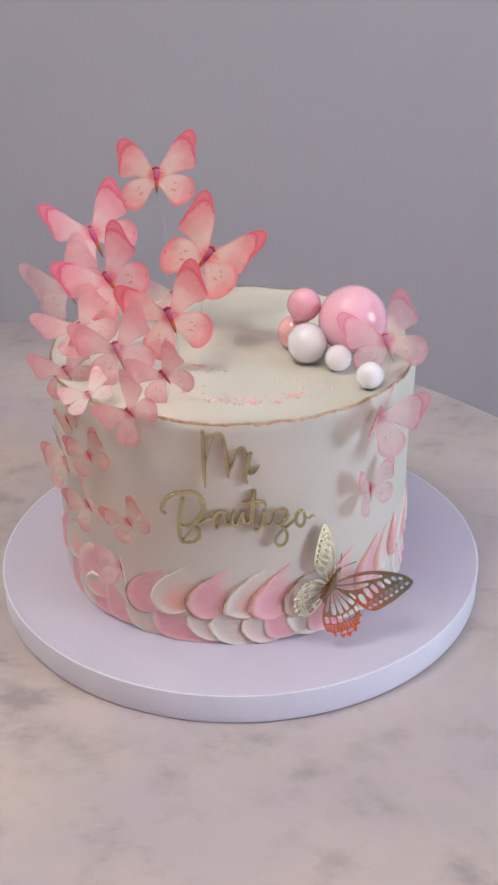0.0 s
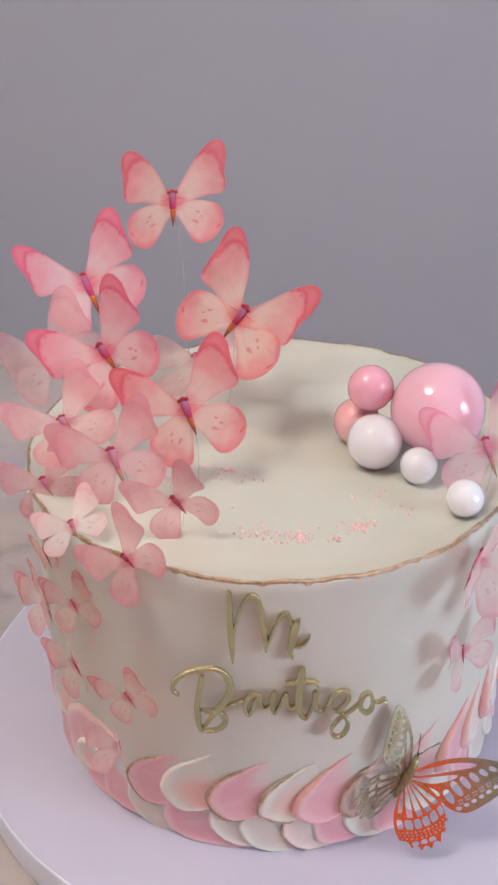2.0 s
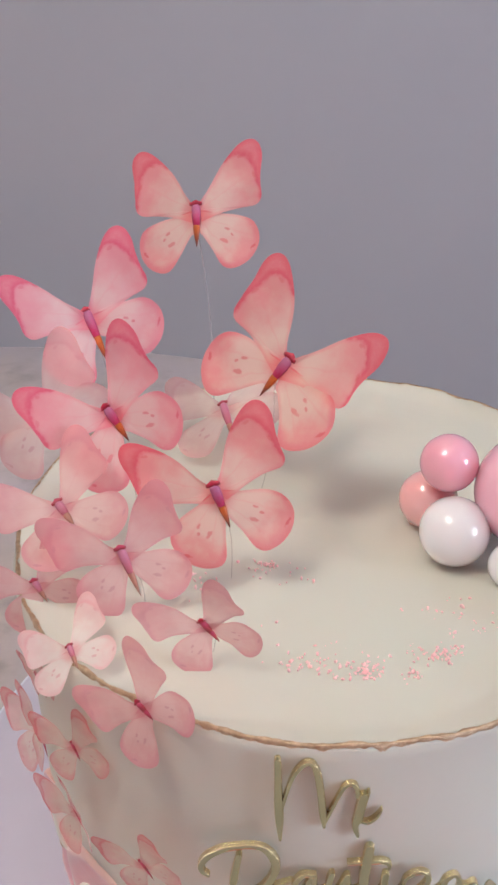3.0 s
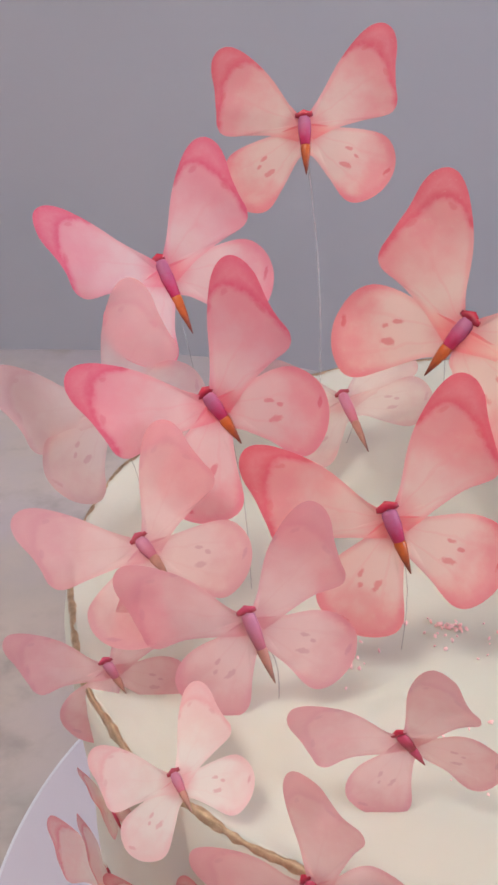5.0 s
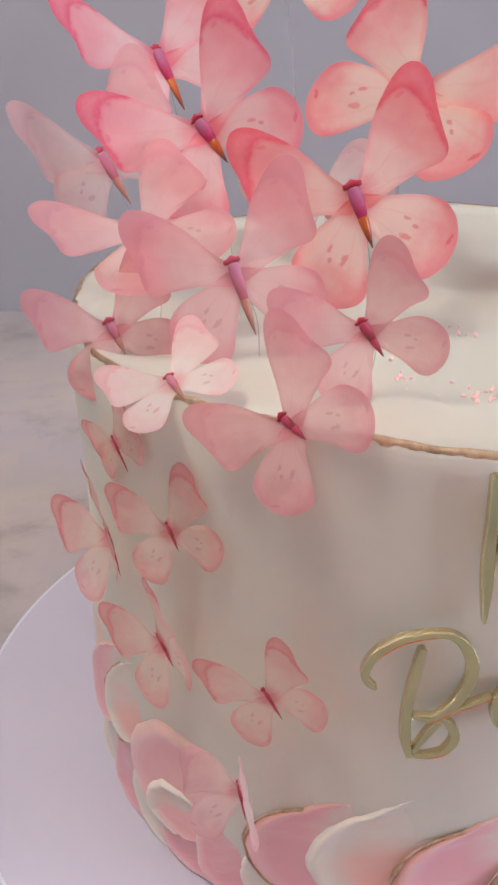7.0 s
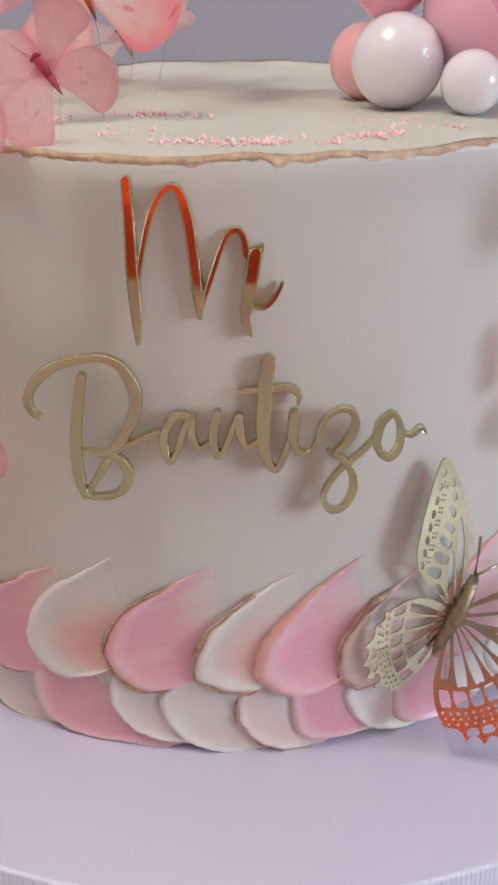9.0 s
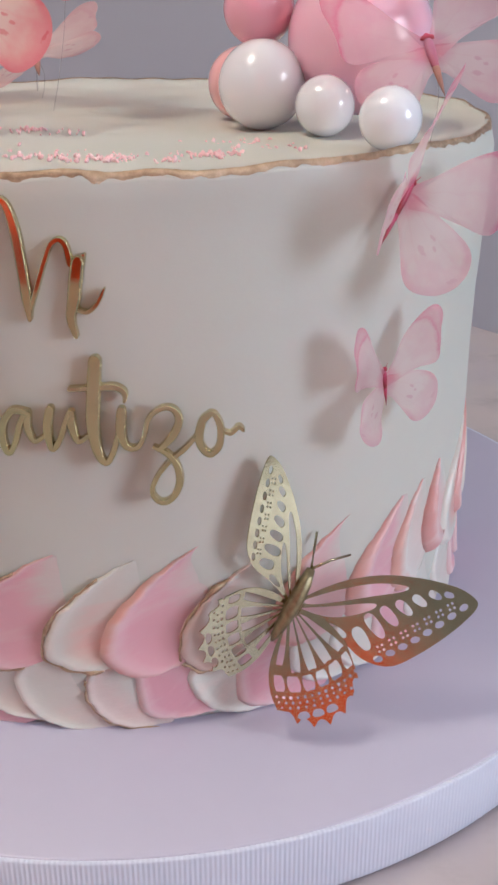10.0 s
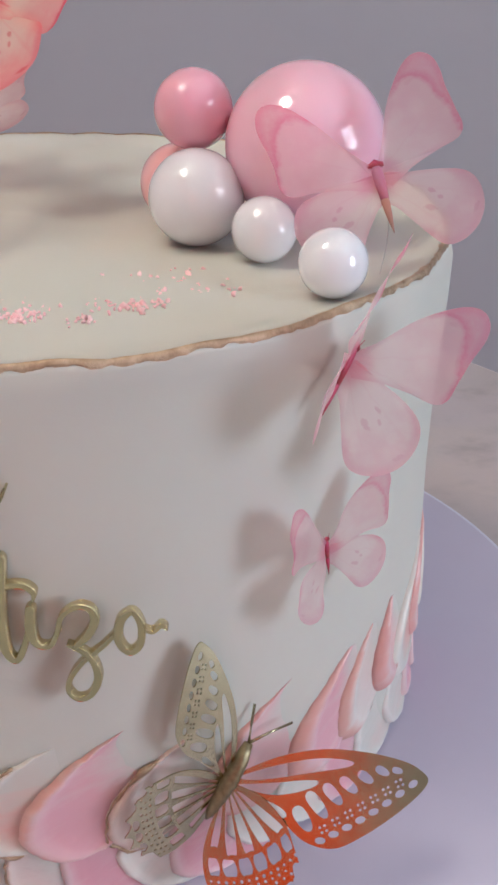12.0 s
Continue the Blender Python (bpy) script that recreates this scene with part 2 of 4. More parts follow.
def ribbon_material():
    """Grosgrain ribbon: fine upright ribs round the board."""
    m, nt, out = material("grosgrain_ribbon")
    coord = nt.nodes.new("ShaderNodeTexCoord").outputs["Object"]
    split = nt.nodes.new("ShaderNodeSeparateXYZ")
    nt.links.new(coord, split.inputs[0])
    turn = calc(nt, "ARCTAN2", split.outputs[1], split.outputs[0])
    rib = calc(nt, "SINE", calc(nt, "MULTIPLY", turn, 860.0))
    patch = noise_node(nt, 40, 3)
    col = ramp(nt, patch, ((0.3, (0.71, 0.725, 0.82)), (0.7, (0.66, 0.68, 0.78))))
    col = blend(nt, col, (0.60, 0.60, 0.70), calc(nt, "MULTIPLY", calc(nt, "ADD", calc(nt, "MULTIPLY", rib, -0.5), 0.5), 0.2))
    principled(nt, out, col, 0.36, normal=bump(nt, rib, 0.22, 0.0003), Sheen_Weight=0.2)
    return m


BUTTERCREAM = cream_material("ivory_buttercream", (0.60, 0.60, 0.527), (0.618, 0.59, 0.517), 0.10)
PINK_CREAM = petal_material("pink_buttercream", (0.74, 0.38, 0.42), (0.75, 0.40, 0.35), (0.75, 0.41, 0.43), 0.0, 0.75)
LOW_PINK_CREAM = petal_material("deep_pink_buttercream", (0.72, 0.36, 0.40), (0.77, 0.54, 0.52), (0.70, 0.36, 0.40), 0.0, 0.15)
CORAL_CREAM = petal_material("coral_buttercream", (0.76, 0.48, 0.47), (0.72, 0.36, 0.32), (0.76, 0.46, 0.45))
WHITE_CREAM = petal_material("white_buttercream", (0.64, 0.605, 0.53), (0.76, 0.70, 0.62), (0.67, 0.56, 0.485), 1.0)
LOW_WHITE_CREAM = petal_material("low_white_buttercream", (0.65, 0.62, 0.55), (0.77, 0.72, 0.65), (0.66, 0.60, 0.53), 0.18, 0.3)
BLUSH_CREAM = petal_material("blush_buttercream", (0.71, 0.58, 0.52), (0.72, 0.54, 0.46), (0.71, 0.54, 0.495))
ROUND_CREAM = petal_material("salmon_buttercream", (0.76, 0.40, 0.41), (0.76, 0.50, 0.46), (0.76, 0.46, 0.44), 0.0, 0.25)
PEACH_CREAM = petal_material("peach_edged_buttercream", (0.72, 0.64, 0.58), (0.74, 0.40, 0.33), (0.73, 0.54, 0.49))
GOLD_PAINT = plain_material("edible_gold_paint", (0.40, 0.27, 0.17), (0.68, 0.50, 0.34), 0.38, 420, 0.85, 0.6, 0.0006)
GOLD_MIRROR = plain_material("gold_mirror_acrylic", (0.455, 0.455, 0.265), (0.51, 0.505, 0.30), 0.05, 60, 1.0, 0.02, 0.0002)
ACRYLIC_EDGE = plain_material("cut_acrylic_edge", (0.58, 0.49, 0.28), (0.78, 0.67, 0.41), 0.10, 420, 1.0, 0.7, 0.0006)
GOLD_BODY = plain_material("brushed_gold_body", (0.25, 0.19, 0.11), (0.40, 0.33, 0.19), 0.36, 700, 1.0, 0.35, 0.0003)
GOLD_FOIL = plain_material("gold_foil_card", (0.44, 0.385, 0.245), (0.52, 0.46, 0.30), 0.11, 220, 1.0, 0.30, 0.0003)
WAFER_CORAL = wafer_material("coral_wafer_paper", (0.99, 0.71, 0.63), (0.98, 0.34, 0.36), (0.92, 0.09, 0.17), (0.86, 0.06, 0.10), 0.08)
WAFER_PINK = wafer_material("bright_pink_wafer_paper", (0.99, 0.67, 0.68), (0.98, 0.37, 0.45), (0.91, 0.09, 0.21), (0.84, 0.06, 0.14), 0.08)
# rose print, its colour dulled further for the shade these wings stand in
WAFER_ROSE_SHADED = wafer_material("shaded_rose_wafer_paper", (0.95, 0.65, 0.65), (0.89, 0.43, 0.47), (0.78, 0.27, 0.36), (0.72, 0.32, 0.39), 0.21, 0.42)
WAFER_FADED = wafer_material("faded_wafer_paper", (0.94, 0.74, 0.73), (0.88, 0.54, 0.56), (0.78, 0.34, 0.40), (0.74, 0.34, 0.40), 0.38, 0.5)
WAFER_LILAC = wafer_material("lilac_pink_wafer_paper", (0.94, 0.74, 0.78), (0.90, 0.54, 0.63), (0.86, 0.17, 0.35), (0.80, 0.40, 0.50), 0.42, 0.85)
# pink wafer with the strong light from above painted in as near-white
WAFER_LIT = wafer_material("lit_wafer_paper", (0.99, 0.90, 0.87), (0.98, 0.72, 0.72), (0.92, 0.38, 0.45), (0.80, 0.34, 0.40), 0.10, 0.6)
WAFER_PALE = wafer_material("pale_wafer_paper", (0.93, 0.74, 0.69), (0.92, 0.48, 0.48), (0.84, 0.13, 0.21), (0.80, 0.30, 0.34), 0.38, 0.92)


def body_material(name, low, high, rough):
    """Printed body: one tint at the tail's end running into another towards the head, with fine grain."""
    m, nt, out = material(name)
    split = nt.nodes.new("ShaderNodeSeparateXYZ")
    nt.links.new(nt.nodes.new("ShaderNodeTexCoord").outputs["Generated"], split.inputs[0])
    grain = noise_node(nt, 30.0, 4, 0.6)
    fac = calc(nt, "ADD", split.outputs[1], calc(nt, "MULTIPLY", calc(nt, "SUBTRACT", grain, 0.5), 0.7))
    principled(nt, out, ramp(nt, fac, ((0.15, low), (0.75, high))), rough)
    return m


BODY_PLUM = body_material("plum_printed_body", (0.48, 0.02, 0.10), (0.40, 0.11, 0.22), 0.55)
BODY_FADED = body_material("faded_plum_printed_body", (0.50, 0.14, 0.19), (0.50, 0.18, 0.27), 0.55)
TAIL_FADED = body_material("faded_brown_printed_tail", (0.30, 0.15, 0.11), (0.46, 0.20, 0.15), 0.45)
BODY_CRIMSON = body_material("crimson_printed_body", (0.30, 0.03, 0.04), (0.48, 0.05, 0.11), 0.5)
HEAD_RED = body_material("dark_red_printed_head", (0.26, 0.01, 0.03), (0.48, 0.015, 0.05), 0.4)
TAIL_BROWN = body_material("brown_printed_tail", (0.20, 0.035, 0.015), (0.50, 0.10, 0.015), 0.35)


def clear_material(name):
    m, nt, out = material(name)
    shine = node(nt, "BsdfPrincipled", Roughness=0.25)
    shine.inputs["Base Color"].default_value = (0.55, 0.52, 0.52, 1)
    clear = nt.nodes.new("ShaderNodeBsdfTransparent")
    mix = nt.nodes.new("ShaderNodeMixShader")
    mix.inputs[0].default_value = 0.82
    nt.links.new(shine.outputs[0], mix.inputs[1])
    nt.links.new(clear.outputs[0], mix.inputs[2])
    nt.links.new(mix.outputs[0], out.inputs["Surface"])
    return m


WIRE = clear_material("clear_nylon_wire")
PEARL_WHITE = plain_material("glossy_white_plastic", (0.80, 0.79, 0.835), (0.82, 0.81, 0.85), 0.10, 40, relief=0.01, Subsurface_Weight=0.7, Subsurface_Radius=(0.020, 0.017, 0.017), Subsurface_Scale=1.0, Coat_Weight=1.0, Coat_Roughness=0.03)
PEARL_PINK = plain_material("glossy_pink_plastic", (0.87, 0.49, 0.60), (0.88, 0.52, 0.62), 0.12, 40, relief=0.01, Subsurface_Weight=0.5, Subsurface_Radius=(0.010, 0.006, 0.007), Subsurface_Scale=1.0, Coat_Weight=0.8, Coat_Roughness=0.03)
PEARL_ROSE = plain_material("glossy_rose_plastic", (0.83, 0.40, 0.49), (0.85, 0.43, 0.52), 0.12, 40, relief=0.01, Subsurface_Weight=0.5, Subsurface_Radius=(0.010, 0.006, 0.007), Subsurface_Scale=1.0, Coat_Weight=0.8, Coat_Roughness=0.03)
PEARL_CORAL = plain_material("glossy_coral_plastic", (0.90, 0.47, 0.48), (0.91, 0.51, 0.51), 0.12, 40, relief=0.01, Subsurface_Weight=0.5, Subsurface_Radius=(0.010, 0.006, 0.006), Subsurface_Scale=1.0, Coat_Weight=0.8, Coat_Roughness=0.03)
CRUMB_PINK = plain_material("pink_sugar_crumbs", (0.97, 0.52, 0.54), (0.98, 0.72, 0.70), 0.6, 500, relief=0.0)
FOIL_WHITE = plain_material("lilac_white_board_paper", (0.555, 0.52, 0.63), (0.54, 0.505, 0.615), 0.34, 30, relief=0.06, depth=0.0006)
RIBBON = ribbon_material()
MARBLE = marble_material()
WALL_GREY = plain_material("lilac_grey_wall_paint", (0.52, 0.505, 0.54), (0.545, 0.515, 0.545), 0.75, 1.4, relief=0.05)
WALL_WARM = plain_material("orange_stand_in_paint", (0.90, 0.10, 0.016), (0.86, 0.08, 0.013), 0.5, 1.2, relief=0.05)
WALL_PALE = plain_material("pale_wall_paint", (0.80, 0.80, 0.80), (0.82, 0.81, 0.81), 0.8, 1.2, relief=0.05)
FLOOR_TILE = plain_material("dark_stone_floor", (0.11, 0.105, 0.10), (0.085, 0.08, 0.08), 0.5, 3.0, relief=0.1)
METAL_DARK = plain_material("dark_painted_metal", (0.06, 0.06, 0.065), (0.08, 0.08, 0.085), 0.4, 20)
FRAME_WHITE = plain_material("white_window_paint", (0.78, 0.78, 0.78), (0.80, 0.80, 0.80), 0.4, 20)


def glowing(name, colour, strength):
    m, nt, out = material(name)
    e = node(nt, "Emission", Strength=strength)
    e.inputs["Color"].default_value = (*colour, 1)
    nt.links.new(e.outputs[0], out.inputs["Surface"])
    return m


LAMP_GLOW = glowing("lamp_diffuser", (0.95, 0.92, 0.82), 28.0)


# ---- building helpers ----
def finish(name, bm, mat, smooth=True):
    mesh = bpy.data.meshes.new(name)
    bm.normal_update()
    bm.to_mesh(mesh)
    bm.free()
    mesh.materials.append(mat)
    if smooth:
        for p in mesh.polygons:
            p.use_smooth = True
    return mesh


def part(name, bm, mat, parent=None, label="", smooth=True):
    """Links a bmesh, or a mesh that is ready, as one object under a thing or a part."""
    mesh = finish(name, bm, mat, smooth) if isinstance(bm, bmesh.types.BMesh) else bm
    ob = new(name, mesh)
    if parent:
        ob.parent = parent
    if label:
        tagged(ob, label)
    return ob


def empty(name, m=Matrix()):
    ob = new(name)
    ob.empty_display_size = 0.01
    ob.matrix_world = m
    return ob


def box_bm(x0, x1, y0, y1, z0, z1, bevel=0.0):
    bm = bmesh.new()
    bmesh.ops.create_cube(bm, size=1.0, matrix=Matrix.LocRotScale(((x0 + x1) / 2, (y0 + y1) / 2, (z0 + z1) / 2), None, (x1 - x0, y1 - y0, z1 - z0)))
    if bevel:
        bmesh.ops.bevel(bm, geom=bm.edges[:], offset=bevel, segments=2, affect="EDGES", profile=0.7)
    return bm


def lathe(profile, steps, wobble=None):
    """Turns a profile of (radius, z) round the z axis; a radius of 0 closes the end."""
    bm = bmesh.new()
    rings = []
    for k, (r, z) in enumerate(profile):
        if r <= 1e-6:
            rings.append([bm.verts.new((0, 0, z))])
            continue
        ring = []
        for i in range(steps):
            a = 2 * math.pi * i / steps
            dr, dz = wobble(k, a, r, z) if wobble else (0, 0)
            ring.append(bm.verts.new(((r + dr) * math.sin(a), -(r + dr) * math.cos(a), z + dz)))
        rings.append(ring)
    for lo, hi in zip(rings, rings[1:]):
        for i in range(steps):
            j = (i + 1) % steps
            if len(lo) == 1:
                bm.faces.new((lo[0], hi[j], hi[i]))
            elif len(hi) == 1:
                bm.faces.new((lo[i], lo[j], hi[0]))
            else:
                bm.faces.new((lo[i], lo[j], hi[j], hi[i]))
    bmesh.ops.recalc_face_normals(bm, faces=bm.faces[:])
    return bm


def smooth_line(points, per, closed=False):
    """Catmull-Rom through points of any size, per steps between two of them."""
    pts = [Vector(p) for p in points]
    n = len(pts)
    out = []
    for i in range(n if closed else n - 1):
        if closed:
            a, b, c, d = pts[i - 1], pts[i], pts[(i + 1) % n], pts[(i + 2) % n]
        else:
            a, b, c, d = pts[max(i - 1, 0)], pts[i], pts[i + 1], pts[min(i + 2, n - 1)]
        for k in range(per):
            t = k / per
            out.append(0.5 * (2 * b + (c - a) * t + (2 * a - 5 * b + 4 * c - d) * t * t + (3 * b - a - 3 * c + d) * t ** 3))
    if not closed:
        out.append(pts[-1])
    return out


def tube(points, radii, sides=8, bm=None, closed=False):
    """A round tube along points, with a radius at each of them."""
    bm = bm or bmesh.new()
    rings = []
    n = len(points)
    for i, p in enumerate(points):
        ahead = points[(i + 1) % n] if closed else points[min(i + 1, n - 1)]
        back = points[i - 1] if closed else points[max(i - 1, 0)]
        along = (ahead - back).normalized()
        side = along.cross(Vector((0.13, 0.21, 1))).normalized()
        up = side.cross(along)
        rings.append([bm.verts.new(p + radii[i] * (math.cos(a) * side + math.sin(a) * up)) for a in (2 * math.pi * k / sides for k in range(sides))])
    pairs = list(zip(rings, rings[1:])) + ([(rings[-1], rings[0])] if closed else [])
    for lo, hi in pairs:
        for k in range(sides):
            bm.faces.new((lo[k], lo[(k + 1) % sides], hi[(k + 1) % sides], hi[k]))
    if not closed:
        bm.faces.new(rings[0][::-1])
        bm.faces.new(rings[-1])
    return bm


# ---- the room ----
FLOOR_Z, CEIL_Z = -0.75, 1.70
X0, X1, Y0, Y1 = -1.35, 2.0, -2.4, 1.35


def structure(name, bm, mat, label, category):
    return tagged(part(name, bm, mat, smooth=False), label, category, kind="structure")


structure("floor", box_bm(X0 - 0.1, X1 + 0.1, Y0 - 0.1, Y1 + 0.1, FLOOR_Z - 0.1, FLOOR_Z), FLOOR_TILE, "plain dark stone floor under the round table", "floor")
structure("ceiling", box_bm(X0 - 0.1, X1 + 0.1, Y0 - 0.1, Y1 + 0.1, CEIL_Z, CEIL_Z + 0.1), WALL_PALE, "plain pale painted ceiling over the table", "ceiling")
structure("wall_north", box_bm(X0, X1, Y1, Y1 + 0.1, FLOOR_Z, CEIL_Z), WALL_GREY, "smooth lilac-grey painted wall behind the table", "wall")
# doorway and orange terrace are added, unseen, to give the gold its orange reflection
DX0, DX1, DZ1 = -0.66, 0.38, 1.27
south = bmesh.new()
for x0, x1, z0, z1 in ((X0, DX0, FLOOR_Z, CEIL_Z), (DX1, X1, FLOOR_Z, CEIL_Z), (DX0, DX1, DZ1, CEIL_Z)):
    bmesh.ops.create_cube(south, size=1.0, matrix=Matrix.LocRotScale(((x0 + x1) / 2, Y0 - 0.05, (z0 + z1) / 2), None, (x1 - x0, 0.1, z1 - z0)))
structure("wall_south", south, WALL_PALE, "plain pale painted wall round an added doorway", "wall")
door = tagged(empty("door_1", pose((DX0 + DX1) / 2, Y0, FLOOR_Z)), "added unseen doorway through which the gold lettering mirrors bright orange", "door", kind="structure")
for x0, x1, z0, z1 in ((-0.58, -0.515, 0.0, 2.09), (0.515, 0.58, 0.0, 2.09), (-0.515, 0.515, 2.015, 2.09)):
    part("door_frame", box_bm(x0, x1, 0.0, 0.025, z0, z1, 0.003), FRAME_WHITE, door, "white painted frame", smooth=False)
structure("ground", box_bm(DX0 - 0.75, DX1 + 0.75, Y0 - 2.7, Y0 - 0.1, FLOOR_Z - 0.1, FLOOR_Z - 0.004), WALL_WARM, "added orange ground, a stand-in for the unseen orange that the gold mirrors", "terrace")
structure("terrace_wall", box_bm(DX0 - 0.75, DX1 + 0.75, Y0 - 2.8, Y0 - 2.7, FLOOR_Z - 0.1, 3.2), WALL_WARM, "added tall orange wall, a stand-in for the unseen orange that the gold mirrors", "wall")
structure("wall_west", box_bm(X0 - 0.1, X0, Y0 - 0.1, Y1 + 0.1, FLOOR_Z, CEIL_Z), WALL_PALE, "plain pale painted side wall of the room", "wall")
WY0, WY1, WZ0, WZ1 = -1.40, -0.56, 0.14, 1.24
east = bmesh.new()
for y0, y1, z0, z1 in ((Y0 - 0.1, WY0, FLOOR_Z, CEIL_Z), (WY1, Y1 + 0.1, FLOOR_Z, CEIL_Z), (WY0, WY1, FLOOR_Z, WZ0), (WY0, WY1, WZ1, CEIL_Z)):
    bmesh.ops.create_cube(east, size=1.0, matrix=Matrix.LocRotScale((X1 + 0.05, (y0 + y1) / 2, (z0 + z1) / 2), None, (0.1, y1 - y0, z1 - z0)))
structure("wall_east", east, WALL_PALE, "plain pale side wall with a tall window opening", "wall")
window = tagged(empty("window_1", pose(X1 + 0.05, (WY0 + WY1) / 2, (WZ0 + WZ1) / 2)), "tall white-framed window that lets in cool daylight", "window", kind="structure")
hw, hh = (WY1 - WY0) / 2, (WZ1 - WZ0) / 2
for y0, y1, z0, z1 in ((-hw, -hw + 0.04, -hh, hh), (hw - 0.04, hw, -hh, hh), (-hw + 0.04, hw - 0.04, -hh, -hh + 0.04), (-hw + 0.04, hw - 0.04, hh - 0.04, hh)):
    part("window_frame", box_bm(-0.03, 0.03, y0, y1, z0, z1, 0.004), FRAME_WHITE, window, smooth=False)

lamp = tagged(empty("pendant_lamp", pose(-0.34, -0.22, CEIL_Z)), "white pendant lamp bowl that throws its light on the ceiling", "pendant lamp")
part("canopy", lathe([(0, 0), (0.05, 0), (0.05, -0.012), (0.02, -0.03), (0, -0.03)], 32), FRAME_WHITE, lamp)
part("cord", tube([Vector((0, 0, -0.03)), Vector((0, 0, -0.40)), Vector((0, 0, -0.685))], (0.004, 0.004, 0.004), 8), FRAME_WHITE, lamp)
part("bowl", lathe([(0, -0.735), (0.085, -0.735), (0.088, -0.73), (0.135, -0.715), (0.17, -0.68), (0.18, -0.63), (0.175, -0.63), (0.165, -0.675), (0.13, -0.705), (0, -0.715)], 48), FRAME_WHITE, lamp)
part("light_ring", lathe([(0.055, -0.7385), (0.088, -0.7380), (0.134, -0.7235), (0.134, -0.7205), (0.088, -0.7345), (0.055, -0.7360)], 48), LAMP_GLOW, lamp, "glowing warm white ring")

# ---- round marble table ----
TX, TY, TR = -0.235, -0.09, 0.535
table = tagged(empty("round_table", pose(TX, TY, FLOOR_Z)), "round white marble table with soft grey veins", "table")
top = lathe([(0, 0.722), (TR - 0.012, 0.722), (TR - 0.003, 0.726), (TR, 0.735), (TR, 0.740), (TR - 0.003, 0.747), (TR - 0.010, 0.750), (TR * 0.5, 0.750), (0, 0.750)], 160)
part("tabletop", top, MARBLE, table)
part("pedestal", lathe([(0, 0.012), (0.05, 0.012), (0.04, 0.05), (0.035, 0.36), (0.045, 0.68), (0.12, 0.72), (0, 0.72)], 40), METAL_DARK, table, "dark metal table column")
part("foot_plate", lathe([(0, 0), (0.25, 0), (0.255, 0.004), (0.25, 0.012), (0.06, 0.016), (0, 0.016)], 64), METAL_DARK, table, "dark round metal foot")

# ---- cake board ----
BR, BT = 0.1415, 0.0174
board = tagged(empty("cake_board", pose(0.0013, -0.0005, 0)), "round lilac-white cake board edged with ribbed satin ribbon", "cake board")
part("board_top", lathe([(0, 0.0), (BR - 0.002, 0.0), (BR - 0.0004, 0.0006), (BR - 0.0004, BT - 0.0006), (BR - 0.0006, BT - 0.0002), (BR - 0.0010, BT), (BR * 0.6, BT), (0, BT)], 200), FOIL_WHITE, board, "smooth lilac-white paper covering")
part("ribbon", lathe([(BR - 0.0006, 0.0009), (BR + 0.0003, 0.0008), (BR + 0.0005, 0.0014), (BR + 0.0005, BT * 0.5), (BR + 0.0005, BT - 0.0006), (BR + 0.0003, BT - 0.0001), (BR - 0.0006, BT - 0.0003)], 400), RIBBON, board, "pale blue-white ribbed ribbon round the edge")

# ---- cake ----
CR, CT = 0.0993, 0.1437
RT, LIP = CR + 0.0016, 0.0015
cake = tagged(empty("cake", pose(-0.0015, -0.0020, BT)), "tall round ivory buttercream cake with pink petals and a gold rim", "cake")


def rim_wave(a):
    """How far the cake's upper edge stands out and rises at the angle a (0 is the front)."""
    v = Vector((math.cos(a) * 2.2, math.sin(a) * 2.2, 0.3))
    w = Vector((math.cos(a) * 7.0, math.sin(a) * 7.0, 3.1))
    swell = 0.0014 * math.exp(-((math.remainder(a, 2 * math.pi) - 0.56) / 0.22) ** 2)
    return swell + 0.0010 * noise.noise(v) + 0.0007 * noise.noise(w), 0.0009 * noise.noise(v + Vector((5, 2, 1))) + 0.0008 * noise.noise(w * 1.4)


def cake_wobble(k, a, r, z):
    dr, dz = rim_wave(a)
    if k in (TOP_RING - 1, TOP_RING, TOP_RING + 1):
        return dr, dz
    v = Vector((math.cos(a) * r * 30, math.sin(a) * r * 30, z * 30))
    if k > TOP_RING:
        ring = noise.noise(Vector((r * 90, math.cos(a) * 0.8, math.sin(a) * 0.8)))
        return 0, 0.0007 * noise.noise(v * 1.6) + 0.0006 * ring
    even = max(0.0, min(1.0, (z - 0.040) / 0.025))
    return even * 0.0009 * noise.noise(v) + even * 0.0004 * noise.noise(Vector((math.cos(a) * 3, math.sin(a) * 3, z * 160))), 0


H = CT - BT


def flare(z):
    """The side's radius: straight below, a little wider towards the upper edge."""
    q = max(0.0, min(1.0, (z - 0.072) / 0.042))
    return CR + 0.0013 * q * q * (3 - 2 * q)


side = [(0.0, 0.0), (CR - 0.001, 0.0)] + [(flare(0.002 + (H - 0.006) * k / 16), 0.002 + (H - 0.006) * k / 16) for k in range(17)]
TOP_RING = len(side) + 1
profile = side + [(RT - 0.0010, H + LIP - 0.0015), (RT - 0.0018, H + LIP + 0.0004), (RT - 0.0030, H + LIP + 0.0001), (RT - 0.0055, H + 0.0005)] + [(RT * q, H - 0.0003) for q in (0.92, 0.88, 0.82, 0.76, 0.70, 0.64, 0.58, 0.52, 0.46, 0.40, 0.34, 0.28, 0.22, 0.16, 0.10, 0.05)] + [(0, H)]
part("cake_body", lathe(profile, 220, cake_wobble), BUTTERCREAM, cake, "smooth ivory buttercream")

